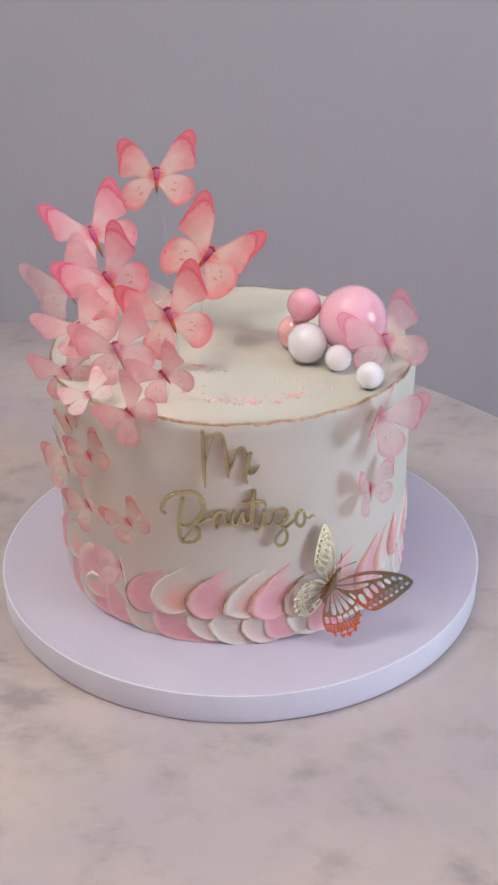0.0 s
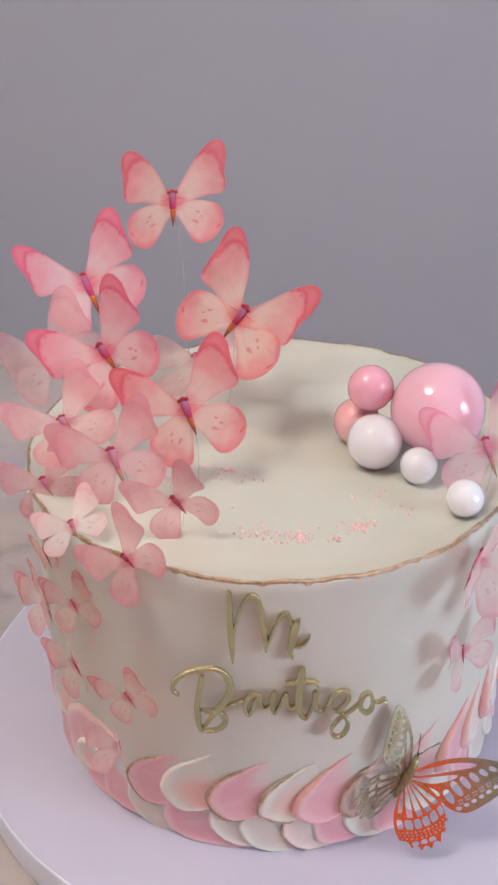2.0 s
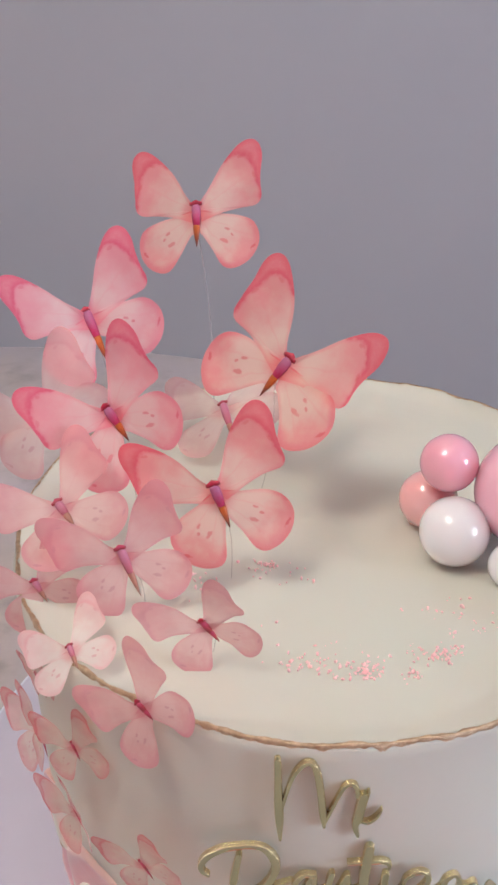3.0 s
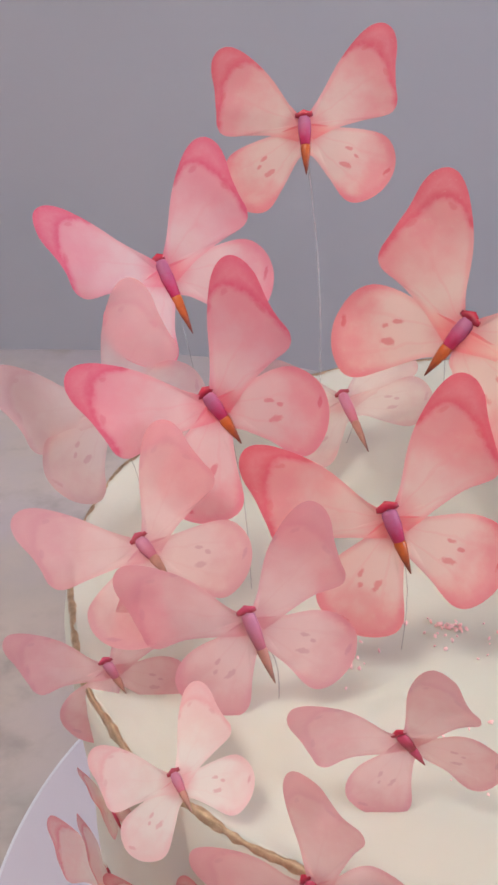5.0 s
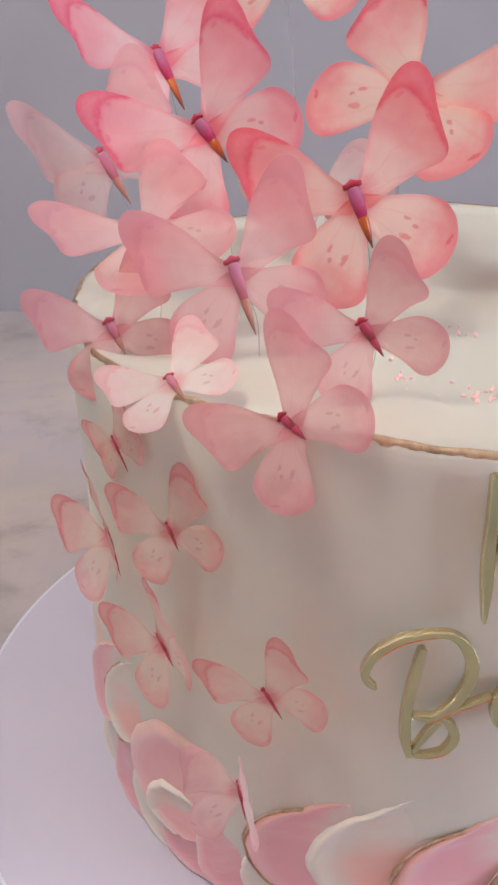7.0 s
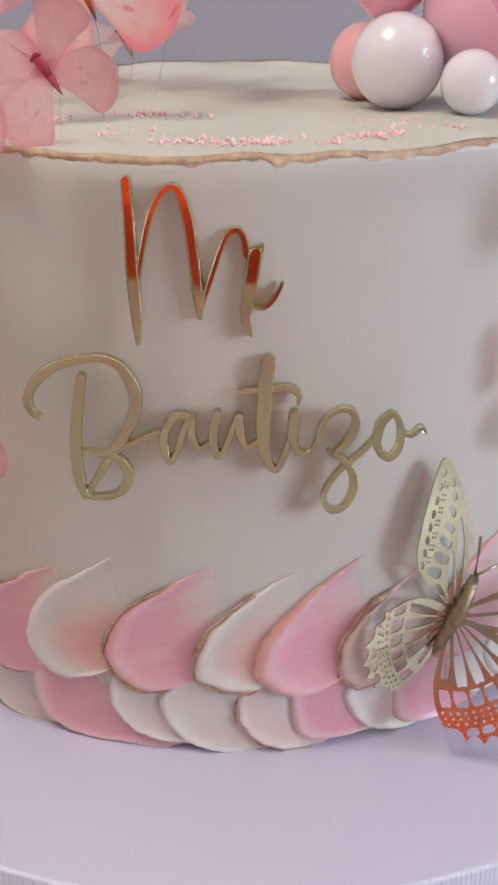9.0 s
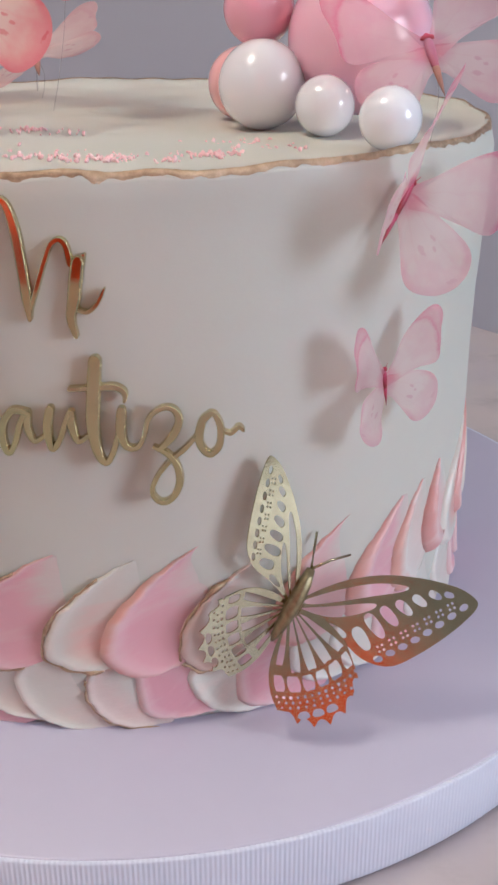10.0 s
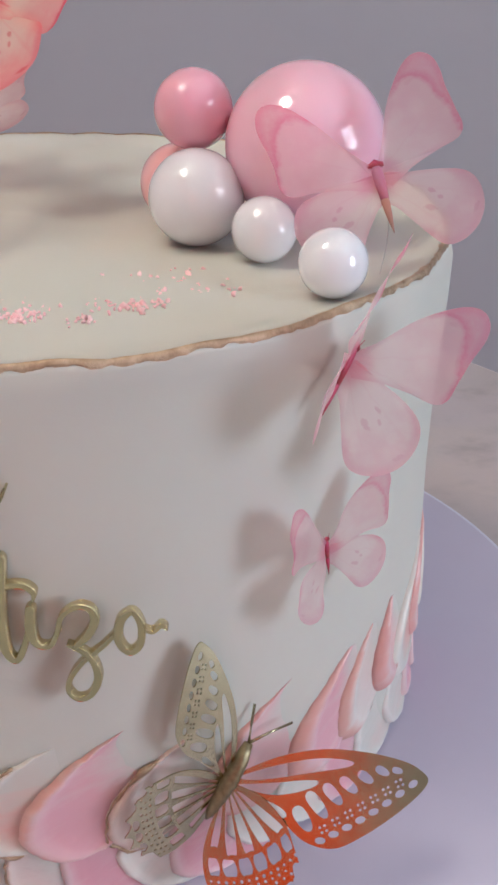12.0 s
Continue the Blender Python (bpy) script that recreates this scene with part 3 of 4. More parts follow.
# gold paint brushed unevenly on the upper edge
rim = bmesh.new()
STEPS = 1240
rows = []
for i in range(STEPS):
    a = 2 * math.pi * i / STEPS
    dr, dz = rim_wave(a)
    v = Vector((math.cos(a) * 14, math.sin(a) * 14, 0))
    wide = 0.0005 + 0.0010 * max(0.0, noise.noise(v) + 0.1) + 0.0005 * noise.noise(v * 3) + 0.00015 * noise.noise(v * 9)
    drop = 0.0011 * max(0.0, noise.noise(v + Vector((0, 0, 4))) - 0.05) + 0.0007 * noise.noise(v * 3) + 0.0002 * noise.noise(v * 10)
    thick = 0.00006 + 0.00008 * noise.noise(v * 5) + 0.00005 * noise.noise(v * 13)
    r0 = RT - 0.0018 + dr
    top = H + LIP
    skin = lambda z: r0 + 0.0008 * (top + 0.0004 - z) / 0.0019
    low, wide = max(drop + 0.0005, 0.0), max(wide, 0.0001)
    row = [(skin(top - 0.0003 - low) - 0.00005, top - 0.0003 - low), (skin(top - 0.0001 - 0.5 * low) + 0.00016 + thick, top - 0.0001 - 0.5 * low), (r0 + 0.00022 + thick, top + 0.0003), (r0 - 0.0001, top + 0.00052 + thick), (r0 - wide, top + 0.00035 - 0.14 * wide)]
    rows.append([rim.verts.new((r * math.sin(a), -r * math.cos(a), z + dz)) for r, z in row])
for i in range(STEPS):
    for k in range(4):
        rim.faces.new((rows[i][k], rows[(i + 1) % STEPS][k], rows[(i + 1) % STEPS][k + 1], rows[i][k + 1]))
part("gold_rim", rim, GOLD_PAINT, cake, "uneven brushed gold paint on the upper edge")


# ---- buttercream petals round the foot ----
def petal_meshes(seed, w, h, lift, mat, gold, low=False, flank=1.0, lean=0.0, dome=False):
    """One palette-knife petal, mm: a raised lip at left and below, thinning towards its tail at the upper right. It stands on
    the front of the cake; turned round the axis it takes its place."""
    rnd = random.Random(seed)
    j = lambda: rnd.uniform(-0.05, 0.05)
    lead = smooth_line([(w * (1.66 + j()), h * 1.04), (w * (1.28 + j()), h * 0.955), (w * (0.90 + j()), h * 0.835), (w * (0.52 + j()), h * 0.69), (w * (0.20 + j() * 0.7), h * 0.51), (w * (0.02 + j() * 0.5), h * 0.31), (w * (0.06 + j()), h * (0.13 + j() * 0.4)), (w * 0.34, h * (0.02 + j() * 0.3)), (w * 0.68, h * j() * 0.4), (w * (1.0 + j()), h * (0.06 + j()))], 5)
    if low:
        lead = smooth_line([(w * (0.45 + j()), h * 1.1), (w * (0.12 + j()), h * 0.95), (w * j() * 0.5, h * 0.70), (w * (0.10 + j()), h * 0.42), (w * (0.40 + j()), h * 0.16), (w * (0.80 + j()), h * (0.04 + j() * 0.4)), (w * (1.15 + j()), h * 0.0), (w * 1.55, h * -0.04)], 5)
    if low == "square":
        lead = smooth_line([(w * (0.16 + j()), h * 1.1), (w * (0.03 + j() * 0.5), h * 0.88), (w * j() * 0.4, h * 0.62), (w * (0.03 + j() * 0.5), h * 0.36), (w * (0.14 + j()), h * 0.14), (w * (0.42 + j()), h * (0.03 + j() * 0.3)), (w * 0.80, h * 0.0), (w * (1.2 + j()), h * 0.0), (w * 1.5, h * -0.04)], 5)
    if dome:
        lead = smooth_line([(w * (1.42 + j()), h * 0.80), (w * (1.22 + j()), h * 0.93), (w * (0.95 + j()), h * 1.0), (w * (0.60 + j()), h * 0.985), (w * (0.28 + j()), h * 0.86), (w * (0.06 + j() * 0.5), h * 0.62), (w * (0.0 + j() * 0.5), h * 0.36), (w * (0.14 + j()), h * 0.14), (w * (0.42 + j()), h * 0.02), (w * 0.8, h * 0.0)], 5)
    for k, p in enumerate(lead):
        p.x -= lean * w * (p.y / h) ** 2
        if k > 4:
            p.x += 0.45 * noise.noise(Vector((k * 0.55, seed * 3.1, 0.4)))
            p.y += 0.55 * noise.noise(Vector((k * 0.62, seed * 2.3, 7.7)))
    n = len(lead) - 1
    bm = bmesh.new()
    thin = bm.verts.layers.float.new("thin")
    along = bm.verts.layers.float.new("along")
    prof = ((0.0, -0.6), (-0.004, 0.12), (0.010, 0.44), (0.030, 0.72), (0.054, 0.93), (0.080, 1.0), (0.112, 0.95), (0.16, 0.74), (0.23, 0.48), (0.35, 0.29), (0.56, 0.13), (0.8, 0.03), (1.0, -0.14))
    grid = []
    for i, e in enumerate(lead):
        s = i / n
        f = Vector((w * (1.66 + 0.90 * s), h * (1.04 - 0.66 * s)))
        f.x += w * ((0.16 if flank > 1 else 0.0) - lean * (f.y / h) ** 2)
        if low:
            f = Vector((w * (0.90 + 0.85 * s), h * (1.18 - 1.10 * s)))
        if dome:
            f = Vector((w * (1.38 + 0.2 * s), h * (0.55 - 0.35 * s)))
        full = lift * (0.01 + 0.99 * min(1.0, s * 2.1) ** 0.85) * (1.0 - (0.9 if low else 0.35) * (max(0.0, s - 0.72) / 0.28 if low else max(0.0, s - 0.8) / 0.2))
        col = []
        for q, height in prof:
            p = e.lerp(f, q * flank if q < 0.1 else 1 - (1 - q) * (1 - 0.1 * flank) / 0.9)
            out = full * height + 0.25 * noise.noise(Vector((s * 5, q * 2, seed))) * (0.3 if q == 0 else 1) * min(1, s * 3) * (1 - q)
            out -= 1.3 if q == 0 else 0.5 if i == 0 else 0.25 if q == 1 else 0.0
            r = CR * 1000 + out
            a = p.x / (CR * 1000)
            v = bm.verts.new((r * math.sin(a) / 1000, -r * math.cos(a) / 1000, p.y / 1000))
            v[thin], v[along] = q, s
            col.append(v)
        grid.append(col)
    for a, b in zip(grid, grid[1:]):
        for k in range(len(prof) - 1):
            bm.faces.new((a[k], b[k], b[k + 1], a[k + 1]))
    bmesh.ops.recalc_face_normals(bm, faces=bm.faces[:])
    edge = None
    if gold:
        line, radii = [], []
        for i in range(int(n * 0.2), n + 1):
            s = i / n
            e = lead[i]
            r = CR * 1000 + lift * (0.01 + 0.99 * min(1.0, s * 2.1) ** 0.85) * 0.60
            a = (e.x + 0.15) / (CR * 1000)
            line.append(Vector((r * math.sin(a), -r * math.cos(a), e.y + 0.15)) / 1000)
            radii.append((max(0.14, 0.38 + 0.75 * noise.noise(Vector((s * 9, seed, 2))) + 0.20 * noise.noise(Vector((s * 31, seed, 5)))) - (0.08 if i == int(n * 0.2) else 0)) / 1000)
        edge = finish("gold_edge", tube(line, radii, 6), GOLD_PAINT)
    return finish("petal", bm, mat), edge


PETALS = {
    "white": petal_meshes(1, 15, 31, 1.9, WHITE_CREAM, False),
    "peach": petal_meshes(12, 10, 28, 1.8, PEACH_CREAM, False, False, 1.9, 0.25),
    "side_pink": petal_meshes(13, 11.5, 29, 2.1, PINK_CREAM, False, False, 2.1),
    "drop": petal_meshes(14, 9, 25, 2.7, CORAL_CREAM, False, False, 2.2, 0.7),
    "coral": petal_meshes(2, 15, 30, 1.8, CORAL_CREAM, False),
    "pink": petal_meshes(3, 15, 31, 2.9, PINK_CREAM, False),
    "pink_gold": petal_meshes(4, 15, 30, 1.7, PINK_CREAM, True),
    "white_gold": petal_meshes(5, 13, 28, 2.2, WHITE_CREAM, True),
    "blush_gold": petal_meshes(6, 12, 28, 1.9, BLUSH_CREAM, True),
    "low_pink": petal_meshes(7, 15, 18, 1.5, LOW_PINK_CREAM, False, "square"),
    "low_white": petal_meshes(8, 14, 18, 1.6, LOW_WHITE_CREAM, False, True),
    "low_cream": petal_meshes(9, 13, 17, 1.4, LOW_WHITE_CREAM, False, True),
    "low_blush_gold": petal_meshes(10, 12, 15, 1.5, BLUSH_CREAM, True, True),
    "dome": petal_meshes(11, 28, 31.5, 2.4, ROUND_CREAM, False, dome=True),
    "fold": petal_meshes(15, 14, 14, 2.6, WHITE_CREAM, False, dome=True),
    "low_broad": petal_meshes(16, 21, 19, 1.5, LOW_PINK_CREAM, False, "square"),
}


def petal(kind, degrees, foot, lean=0.0, size=1.0):
    """degrees: round the cake from its front, to the right; foot: the petal's lower end over the board, mm."""
    mesh, edge = PETALS[kind]
    ob = part("petal", mesh, None, cake)
    turn = Matrix.Translation((0, 0, foot / 1000)) @ pose(0, 0, 0, 0, 0, degrees)
    ob.matrix_local = turn @ pose(0, -CR, 0.010, 0, lean, 0) @ Matrix.Diagonal((size, 1, size, 1)) @ pose(0, CR, -0.010)
    if edge:
        part("gold_edge", edge, None, ob, "thin brushed gold edge")


# lower row, then the upper row over it; the front ones as they stand, the rest round the back in turn
low = [("low_pink", -69), ("low_cream", -61), ("low_pink", -53), ("low_pink", -45), ("low_cream", -36.8), ("low_broad", -26.8), ("low_cream", -15.4), ("low_white", -8.8), ("low_blush_gold", 0.6), ("low_pink", 7.4), ("low_white", 14.6), ("low_pink", 21), ("low_cream", 29), ("low_white", 36), ("low_pink", 44), ("low_cream", 52), ("low_white", 61), ("low_pink", 70)]
high = [("white", -88, 22), ("pink", -79, 17), ("white_gold", -70.5, 20), ("dome", -60.5, 10.5), ("fold", -55.5, 8.5), ("pink_gold", -36.2, 13), ("white", -27, 15.5), ("pink_gold", -16, 15.5), ("white_gold", -4.4, 16.5), ("pink", 3.2, 14.5), ("blush_gold", 13.2, 14.5), ("coral", 25.6, 14.5), ("side_pink", 38.4, 15.0), ("peach", 47.6, 16.0), ("drop", 56.2, 21.5), ("white", 62.0, 18.0), ("coral", 70.5, 20.0)]
kinds = ("white", "pink", "blush_gold", "coral", "white_gold", "pink")
for i in range(20):
    low.append((("low_pink", "low_cream", "low_white")[i % 3], 78 + 10.5 * i))
    high.append((kinds[i % 6], 79 + 9.7 * i, 19 + 3 * math.sin(i * 1.7)))
for i, (kind, at) in enumerate(low):
    petal(kind, at, 0.5 + 0.5 * math.sin(i * 2.3), 4 * math.sin(i * 1.9))
for i, (kind, at, foot) in enumerate(high):
    petal(kind, at, foot, 3 * math.sin(i * 2.7))


# ---- wafer-paper butterflies ----
FORE = [(0.015, 0.06), (0.12, 0.22), (0.27, 0.48), (0.43, 0.665), (0.555, 0.755), (0.655, 0.765), (0.725, 0.70), (0.75, 0.58), (0.73, 0.42), (0.725, 0.26), (0.73, 0.13), (0.665, 0.05), (0.48, 0.03), (0.27, -0.02), (0.14, -0.07), (0.015, -0.10)]
HIND = [(0.015, 0.02), (0.23, 0.015), (0.47, 0.01), (0.64, -0.05), (0.725, -0.19), (0.715, -0.36), (0.62, -0.51), (0.47, -0.595), (0.35, -0.565), (0.225, -0.40), (0.10, -0.25), (0.015, -0.17)]

SEAM = smooth_line([(0.24, 0.545), (0.34, 0.535), (0.45, 0.60), (0.56, 0.575), (0.635, 0.45), (0.665, 0.30), (0.70, 0.10)], 3)


def wing_mesh(name, outline, mat, sweep, camber, mirror):
    """A wing of printed paper in units of the fore wing's length: x outward, y to the head, z up."""
    ca, sa = math.cos(radians(sweep)), math.sin(radians(sweep))
    line = smooth_line(outline, 4, True)
    root = Vector((0.0, 0.0))
    far = max(p.length for p in line)
    bm = bmesh.new()
    layer = {k: bm.verts.layers.float.new(k) for k in ("rim", "cap", "hind", "wx", "wy")}
    fore = outline is FORE

    def gap(p, a, b):
        t = max(0.0, min(1.0, (p - a).dot(b - a) / (b - a).length_squared))
        return (p - a.lerp(b, t)).length

    RINGS = (0.0, 0.14, 0.28, 0.42, 0.54, 0.64, 0.72, 0.79, 0.85, 0.90, 0.94, 0.97, 1.0)
    rings = []
    n = len(line)
    mid = sum(line, Vector((0.0, 0.0))) / n
    for q in RINGS:
        ring = []
        for i, p in enumerate(line):
            at = (mid * 0.12).lerp(p, q) if q < 1 else p.copy()
            x, y = at.x * ca - at.y * sa, at.x * sa + at.y * ca
            wave = 0.018 * math.sin(9 * at.x + 4 * at.y) + 0.010 * math.sin(17 * at.y - 5 * at.x)
            z = camber * (at.length / far) ** 2 + wave * q
            v = bm.verts.new((-x if mirror else x, y, z))
            v[layer["rim"]] = min(gap(at, line[k], line[(k + 1) % n]) for k in range(n)) if q < 1 else 0.0
            off = min(gap(at, a, b) for a, b in zip(SEAM, SEAM[1:]))
            beyond = any((b - a).cross(at - a) > 0 and gap(at, a, b) <= off + 1e-6 for a, b in zip(SEAM, SEAM[1:]))
            v[layer["cap"]] = (off if beyond else -off) if fore else -1.0
            v[layer["hind"]], v[layer["wx"]], v[layer["wy"]] = 0.0 if fore else 1.0, at.x, at.y
            ring.append(v)
        rings.append(ring)
    for a, b in zip(rings, rings[1:]):
        for i in range(n):
            quad = (a[i], a[(i + 1) % n], b[(i + 1) % n], b[i])
            bm.faces.new(quad if not mirror else quad[::-1])
    bmesh.ops.remove_doubles(bm, verts=rings[0], dist=1e-5)
    return finish(name, bm, mat)


SHARED = {}


def wing(name, outline, mat, sweep, mirror):
    key = (name, mat.name, round(sweep), mirror)
    if key not in SHARED:
        SHARED[key] = wing_mesh(name, outline, mat, sweep, 0.05, mirror)
    return SHARED[key]


def ball_bm(radius, m=Matrix(), u=16, v=12):
    bm = bmesh.new()
    bmesh.ops.create_uvsphere(bm, u_segments=u, v_segments=v, radius=radius, matrix=m)
    return bm


def body_meshes(length, feelers, tone):
    """Printed body: head bar with two short feelers, plum thorax and a pointed brown tail, on a flat card strip."""
    key = ("body", round(length, 2), feelers, tone)
    if key in SHARED:
        return SHARED[key]
    neck, waist, end = 0.085, 0.12 - length * 0.52, 0.12 - length
    thorax = tube([Vector((0, y, 0.012)) for y in (neck, neck - 0.03, (neck + waist) / 2, waist)], (0.040, 0.050, 0.052, 0.038), 10)
    tail = tube([Vector((0, y, 0.010)) for y in (waist + 0.01, waist - 0.03, (waist + end) / 2, end)], (0.036, 0.040, 0.028, 0.004), 8)
    head = tube([Vector((x, 0.105 + 0.012 * math.cos(x * 60), 0.016)) for x in (-0.07, -0.038, 0.0, 0.038, 0.07)], (0.018, 0.028, 0.030, 0.028, 0.018), 8)
    for s in (-1, 1) if feelers else ():
        tube([Vector((s * 0.03, 0.11, 0.02)), Vector((s * 0.055, 0.145, 0.03)), Vector((s * 0.075, 0.175, 0.035))], (0.006, 0.005, 0.003), 6, head)
    SHARED[key] = (finish("thorax", thorax, {"bright": BODY_PLUM, "faded": BODY_FADED, "red": BODY_CRIMSON}[tone]), finish("tail", tail, {"bright": TAIL_BROWN, "faded": TAIL_FADED, "red": BODY_CRIMSON}[tone]), finish("head", head, BODY_CRIMSON if tone == "faded" else HEAD_RED))
    return SHARED[key]


def butterfly(label, mat, at, turn, size, length, left, right, sweeps=(0, 0, 0, 0), wire=None, slim=1.0, tone="bright", stalk=0.00013):
    """at, turn: the middle of its back and its pose; size: its fore wing, m; left, right: how far the wings are raised, degrees;
    sweeps: how far the left and right fore wings and hind wings are swept forward; wire: the foot of its stalk."""
    m = pose(*at, *turn)
    ob = tagged(empty("butterfly", m), label, "butterfly", "wafer paper butterflies")
    for name, outline, pair in (("fore_wing", FORE, sweeps[:2]), ("hind_wing", HIND, sweeps[2:])):
        for mirror, up, sweep in ((True, left, pair[0]), (False, right, pair[1])):
            w = part(name, wing(name, outline, mat, sweep, mirror), None, ob)
            lift = 0.006 if name == "fore_wing" else 0.0
            w.matrix_local = Matrix.Scale(size, 4) @ pose(0, 0, lift, 0, up if mirror else -up, 0)
    for name, mesh in zip(("thorax", "tail", "head"), body_meshes(length, slim < 0.8, "red" if slim < 0.8 else tone)):
        part(name, mesh, None, ob).matrix_local = Matrix.Scale(size, 4) @ pose(0, 0, 0.008) @ Matrix.Diagonal((slim, 1, slim * 0.7, 1))
    if wire:
        inv = m.inverted()
        a, b = Vector((0, -0.15 * size, -0.0004)), inv @ Vector(wire)
        bend = Vector((0.0006, 0.0004, 0))
        pts = [a.lerp(b, k / 6) + bend * math.sin(math.pi * k / 6) * 3 for k in range(7)]
        part("wire", tube(pts, [stalk] * 7, 6), WIRE, ob, "thin clear stalk")
    return ob


TOPZ = 0.1433
CORAL = "coral-tipped wafer-paper butterfly on a thin clear stalk"
ROSE = "dusty-rose wafer-paper butterfly on the cake's upper edge"
SMALL = "small pink wafer-paper butterfly stuck to the cake's side"
butterfly(CORAL, WAFER_CORAL, (-0.0436, 0.0793, 0.2211), (57.3, -7.9, -10.8), 0.0327, 0.50, -7, -7, (-1, 0, -7, -7), wire=(-0.04, 0.07, TOPZ), stalk=0.00032)
butterfly(CORAL, WAFER_PINK, (-0.0790, 0.0402, 0.1974), (49.8, -10.8, 24.1), 0.0327, 0.62, 18, 18, (-9, 0, -13, 0), wire=(-0.07, 0.03, TOPZ))
butterfly(CORAL, WAFER_CORAL, (-0.0130, 0.0142, 0.1914), (51.9, 18.6, -48.6), 0.0368, 0.45, 3, 3, (-3, 0, -4, 11), wire=(-0.022, 0.01, TOPZ))
butterfly(CORAL, WAFER_PINK, (-0.0664, -0.0055, 0.1856), (63.0, -34.3, 6.9), 0.0303, 0.44, 12, 12, (-2, -3, -14, -5), wire=(-0.06, -0.012, TOPZ))
butterfly(CORAL, WAFER_CORAL, (-0.0332, -0.0331, 0.1747), (77.1, -19.1, 1.7), 0.0303, 0.49, -5, -5, (-2, -1, -20, -17), wire=(-0.03, -0.033, TOPZ))
butterfly("dusty-rose wafer-paper butterfly on a thin clear stalk", WAFER_ROSE_SHADED, (-0.0599, -0.0461, 0.1624), (81.6, -16.8, 6.1), 0.0260, 0.66, -2, -2, (-3, -1, -12, -13), wire=(-0.055, -0.046, TOPZ), tone="faded")
butterfly("dusty-rose wafer-paper butterfly on the cake top near the edge", WAFER_ROSE_SHADED, (-0.0351, -0.0713, 0.1580), (93.5, -32.4, -9.7), 0.0201, 0.44, 11, 11, (7, -2, -5, -11), wire=(-0.034, -0.066, TOPZ), tone="red")
butterfly(ROSE, WAFER_ROSE_SHADED, (-0.0507, -0.0903, 0.1470), (65.5, -53.6, -6.6), 0.0205, 0.32, 4, 4, (4, -1, -5, -9), slim=0.85, tone="red")
butterfly(ROSE, WAFER_ROSE_SHADED, (-0.0869, -0.0430, 0.1492), (80.0, -24.0, 6.0), 0.0205, 0.42, 2, 2, (0, -3, -10, -12), tone="faded")
butterfly("small pink wafer-paper butterfly on the gold rim, coloured pale as if strongly lit", WAFER_LIT, (-0.0728, -0.0688, 0.1468), (17.5, -23.1, 19.3), 0.0172, 0.47, 0, 0, (0, 5, -1, -4), tone="faded")
butterfly("dusty-rose wafer-paper butterfly over the cake's edge", WAFER_ROSE_SHADED, (-0.0799, -0.0293, 0.1671), (25.4, -20.3, 31.7), 0.0263, 0.41, 7, 7, (2, -1, -11, -18), wire=(-0.078, -0.02, TOPZ), tone="faded")
butterfly("faded rose wafer-paper butterfly beyond the cake's edge", WAFER_FADED, (-0.0929, 0.0146, 0.1749), (64.0, -18.6, 38.2), 0.0298, 0.54, 21, 21, (-2, -3, 11, 7), wire=(-0.084, 0.012, TOPZ), tone="faded")
butterfly("pale pink wafer-paper butterfly low on a stalk behind the others", WAFER_FADED, (-0.0345, 0.0480, 0.1573), (20.5, -19.5, 8.4), 0.0285, 0.75, -2, -2, (6, -6, -5, 3), wire=(-0.034, 0.05, TOPZ), tone="faded")
butterfly(SMALL, WAFER_PALE, (-0.0858, -0.0611, 0.1301), (94.2, -36.4, -54.8), 0.0139, 0.61, -4, -4, (-12, -7, 17, 10), slim=0.6)
butterfly(SMALL, WAFER_PALE, (-0.0893, -0.0558, 0.1043), (84.2, -42.9, -56.2), 0.0201, 0.59, 22, 22, (-1, 2, -4, -3), slim=0.6)
butterfly(SMALL, WAFER_PALE, (-0.0741, -0.0759, 0.1172), (84.0, -26.1, -24.0), 0.0161, 0.41, 3, 3, (7, 5, -6, -5), slim=0.6)
butterfly(SMALL, WAFER_PALE, (-0.0771, -0.0737, 0.0877), (89.5, -44.9, -50.7), 0.0194, 0.41, 13, 13, (1, -7, -6, -2), slim=0.6)
butterfly(SMALL, WAFER_PALE, (-0.0549, -0.0928, 0.0883), (91.9, -32.4, -26.2), 0.0165, 0.48, 3, 3, (2, 0, -4, 0), slim=0.6)
butterfly(SMALL, WAFER_FADED, (-0.0609, -0.0891, 0.0605), (80.3, -8.0, 0.0), 0.0168, 0.60, 12, 72, (5, 3, 0, 0), slim=0.6)
butterfly("dusty-rose wafer-paper butterfly in front of the pink ball", WAFER_LILAC, (0.0764, -0.0460, 0.1634), (52.6, -11.3, 9.6), 0.0273, 0.56, 3, 3, (-5, 9, -4, -6), wire=(0.078, -0.045, TOPZ), slim=0.85, tone="faded")
butterfly("dusty-pink wafer-paper butterfly with half-raised wings on the rim", WAFER_LILAC, (0.0692, -0.0789, 0.1377), (84.5, 40.1, 39.5), 0.0275, 0.58, 37, 37, (-2, -4, -8, -9), slim=0.6)
butterfly(SMALL, WAFER_LILAC, (0.0666, -0.0809, 0.0980), (87.2, -6.0, 43.3), 0.0194, 0.46, 15, 15, (4, -4, -11, -5), slim=0.6)


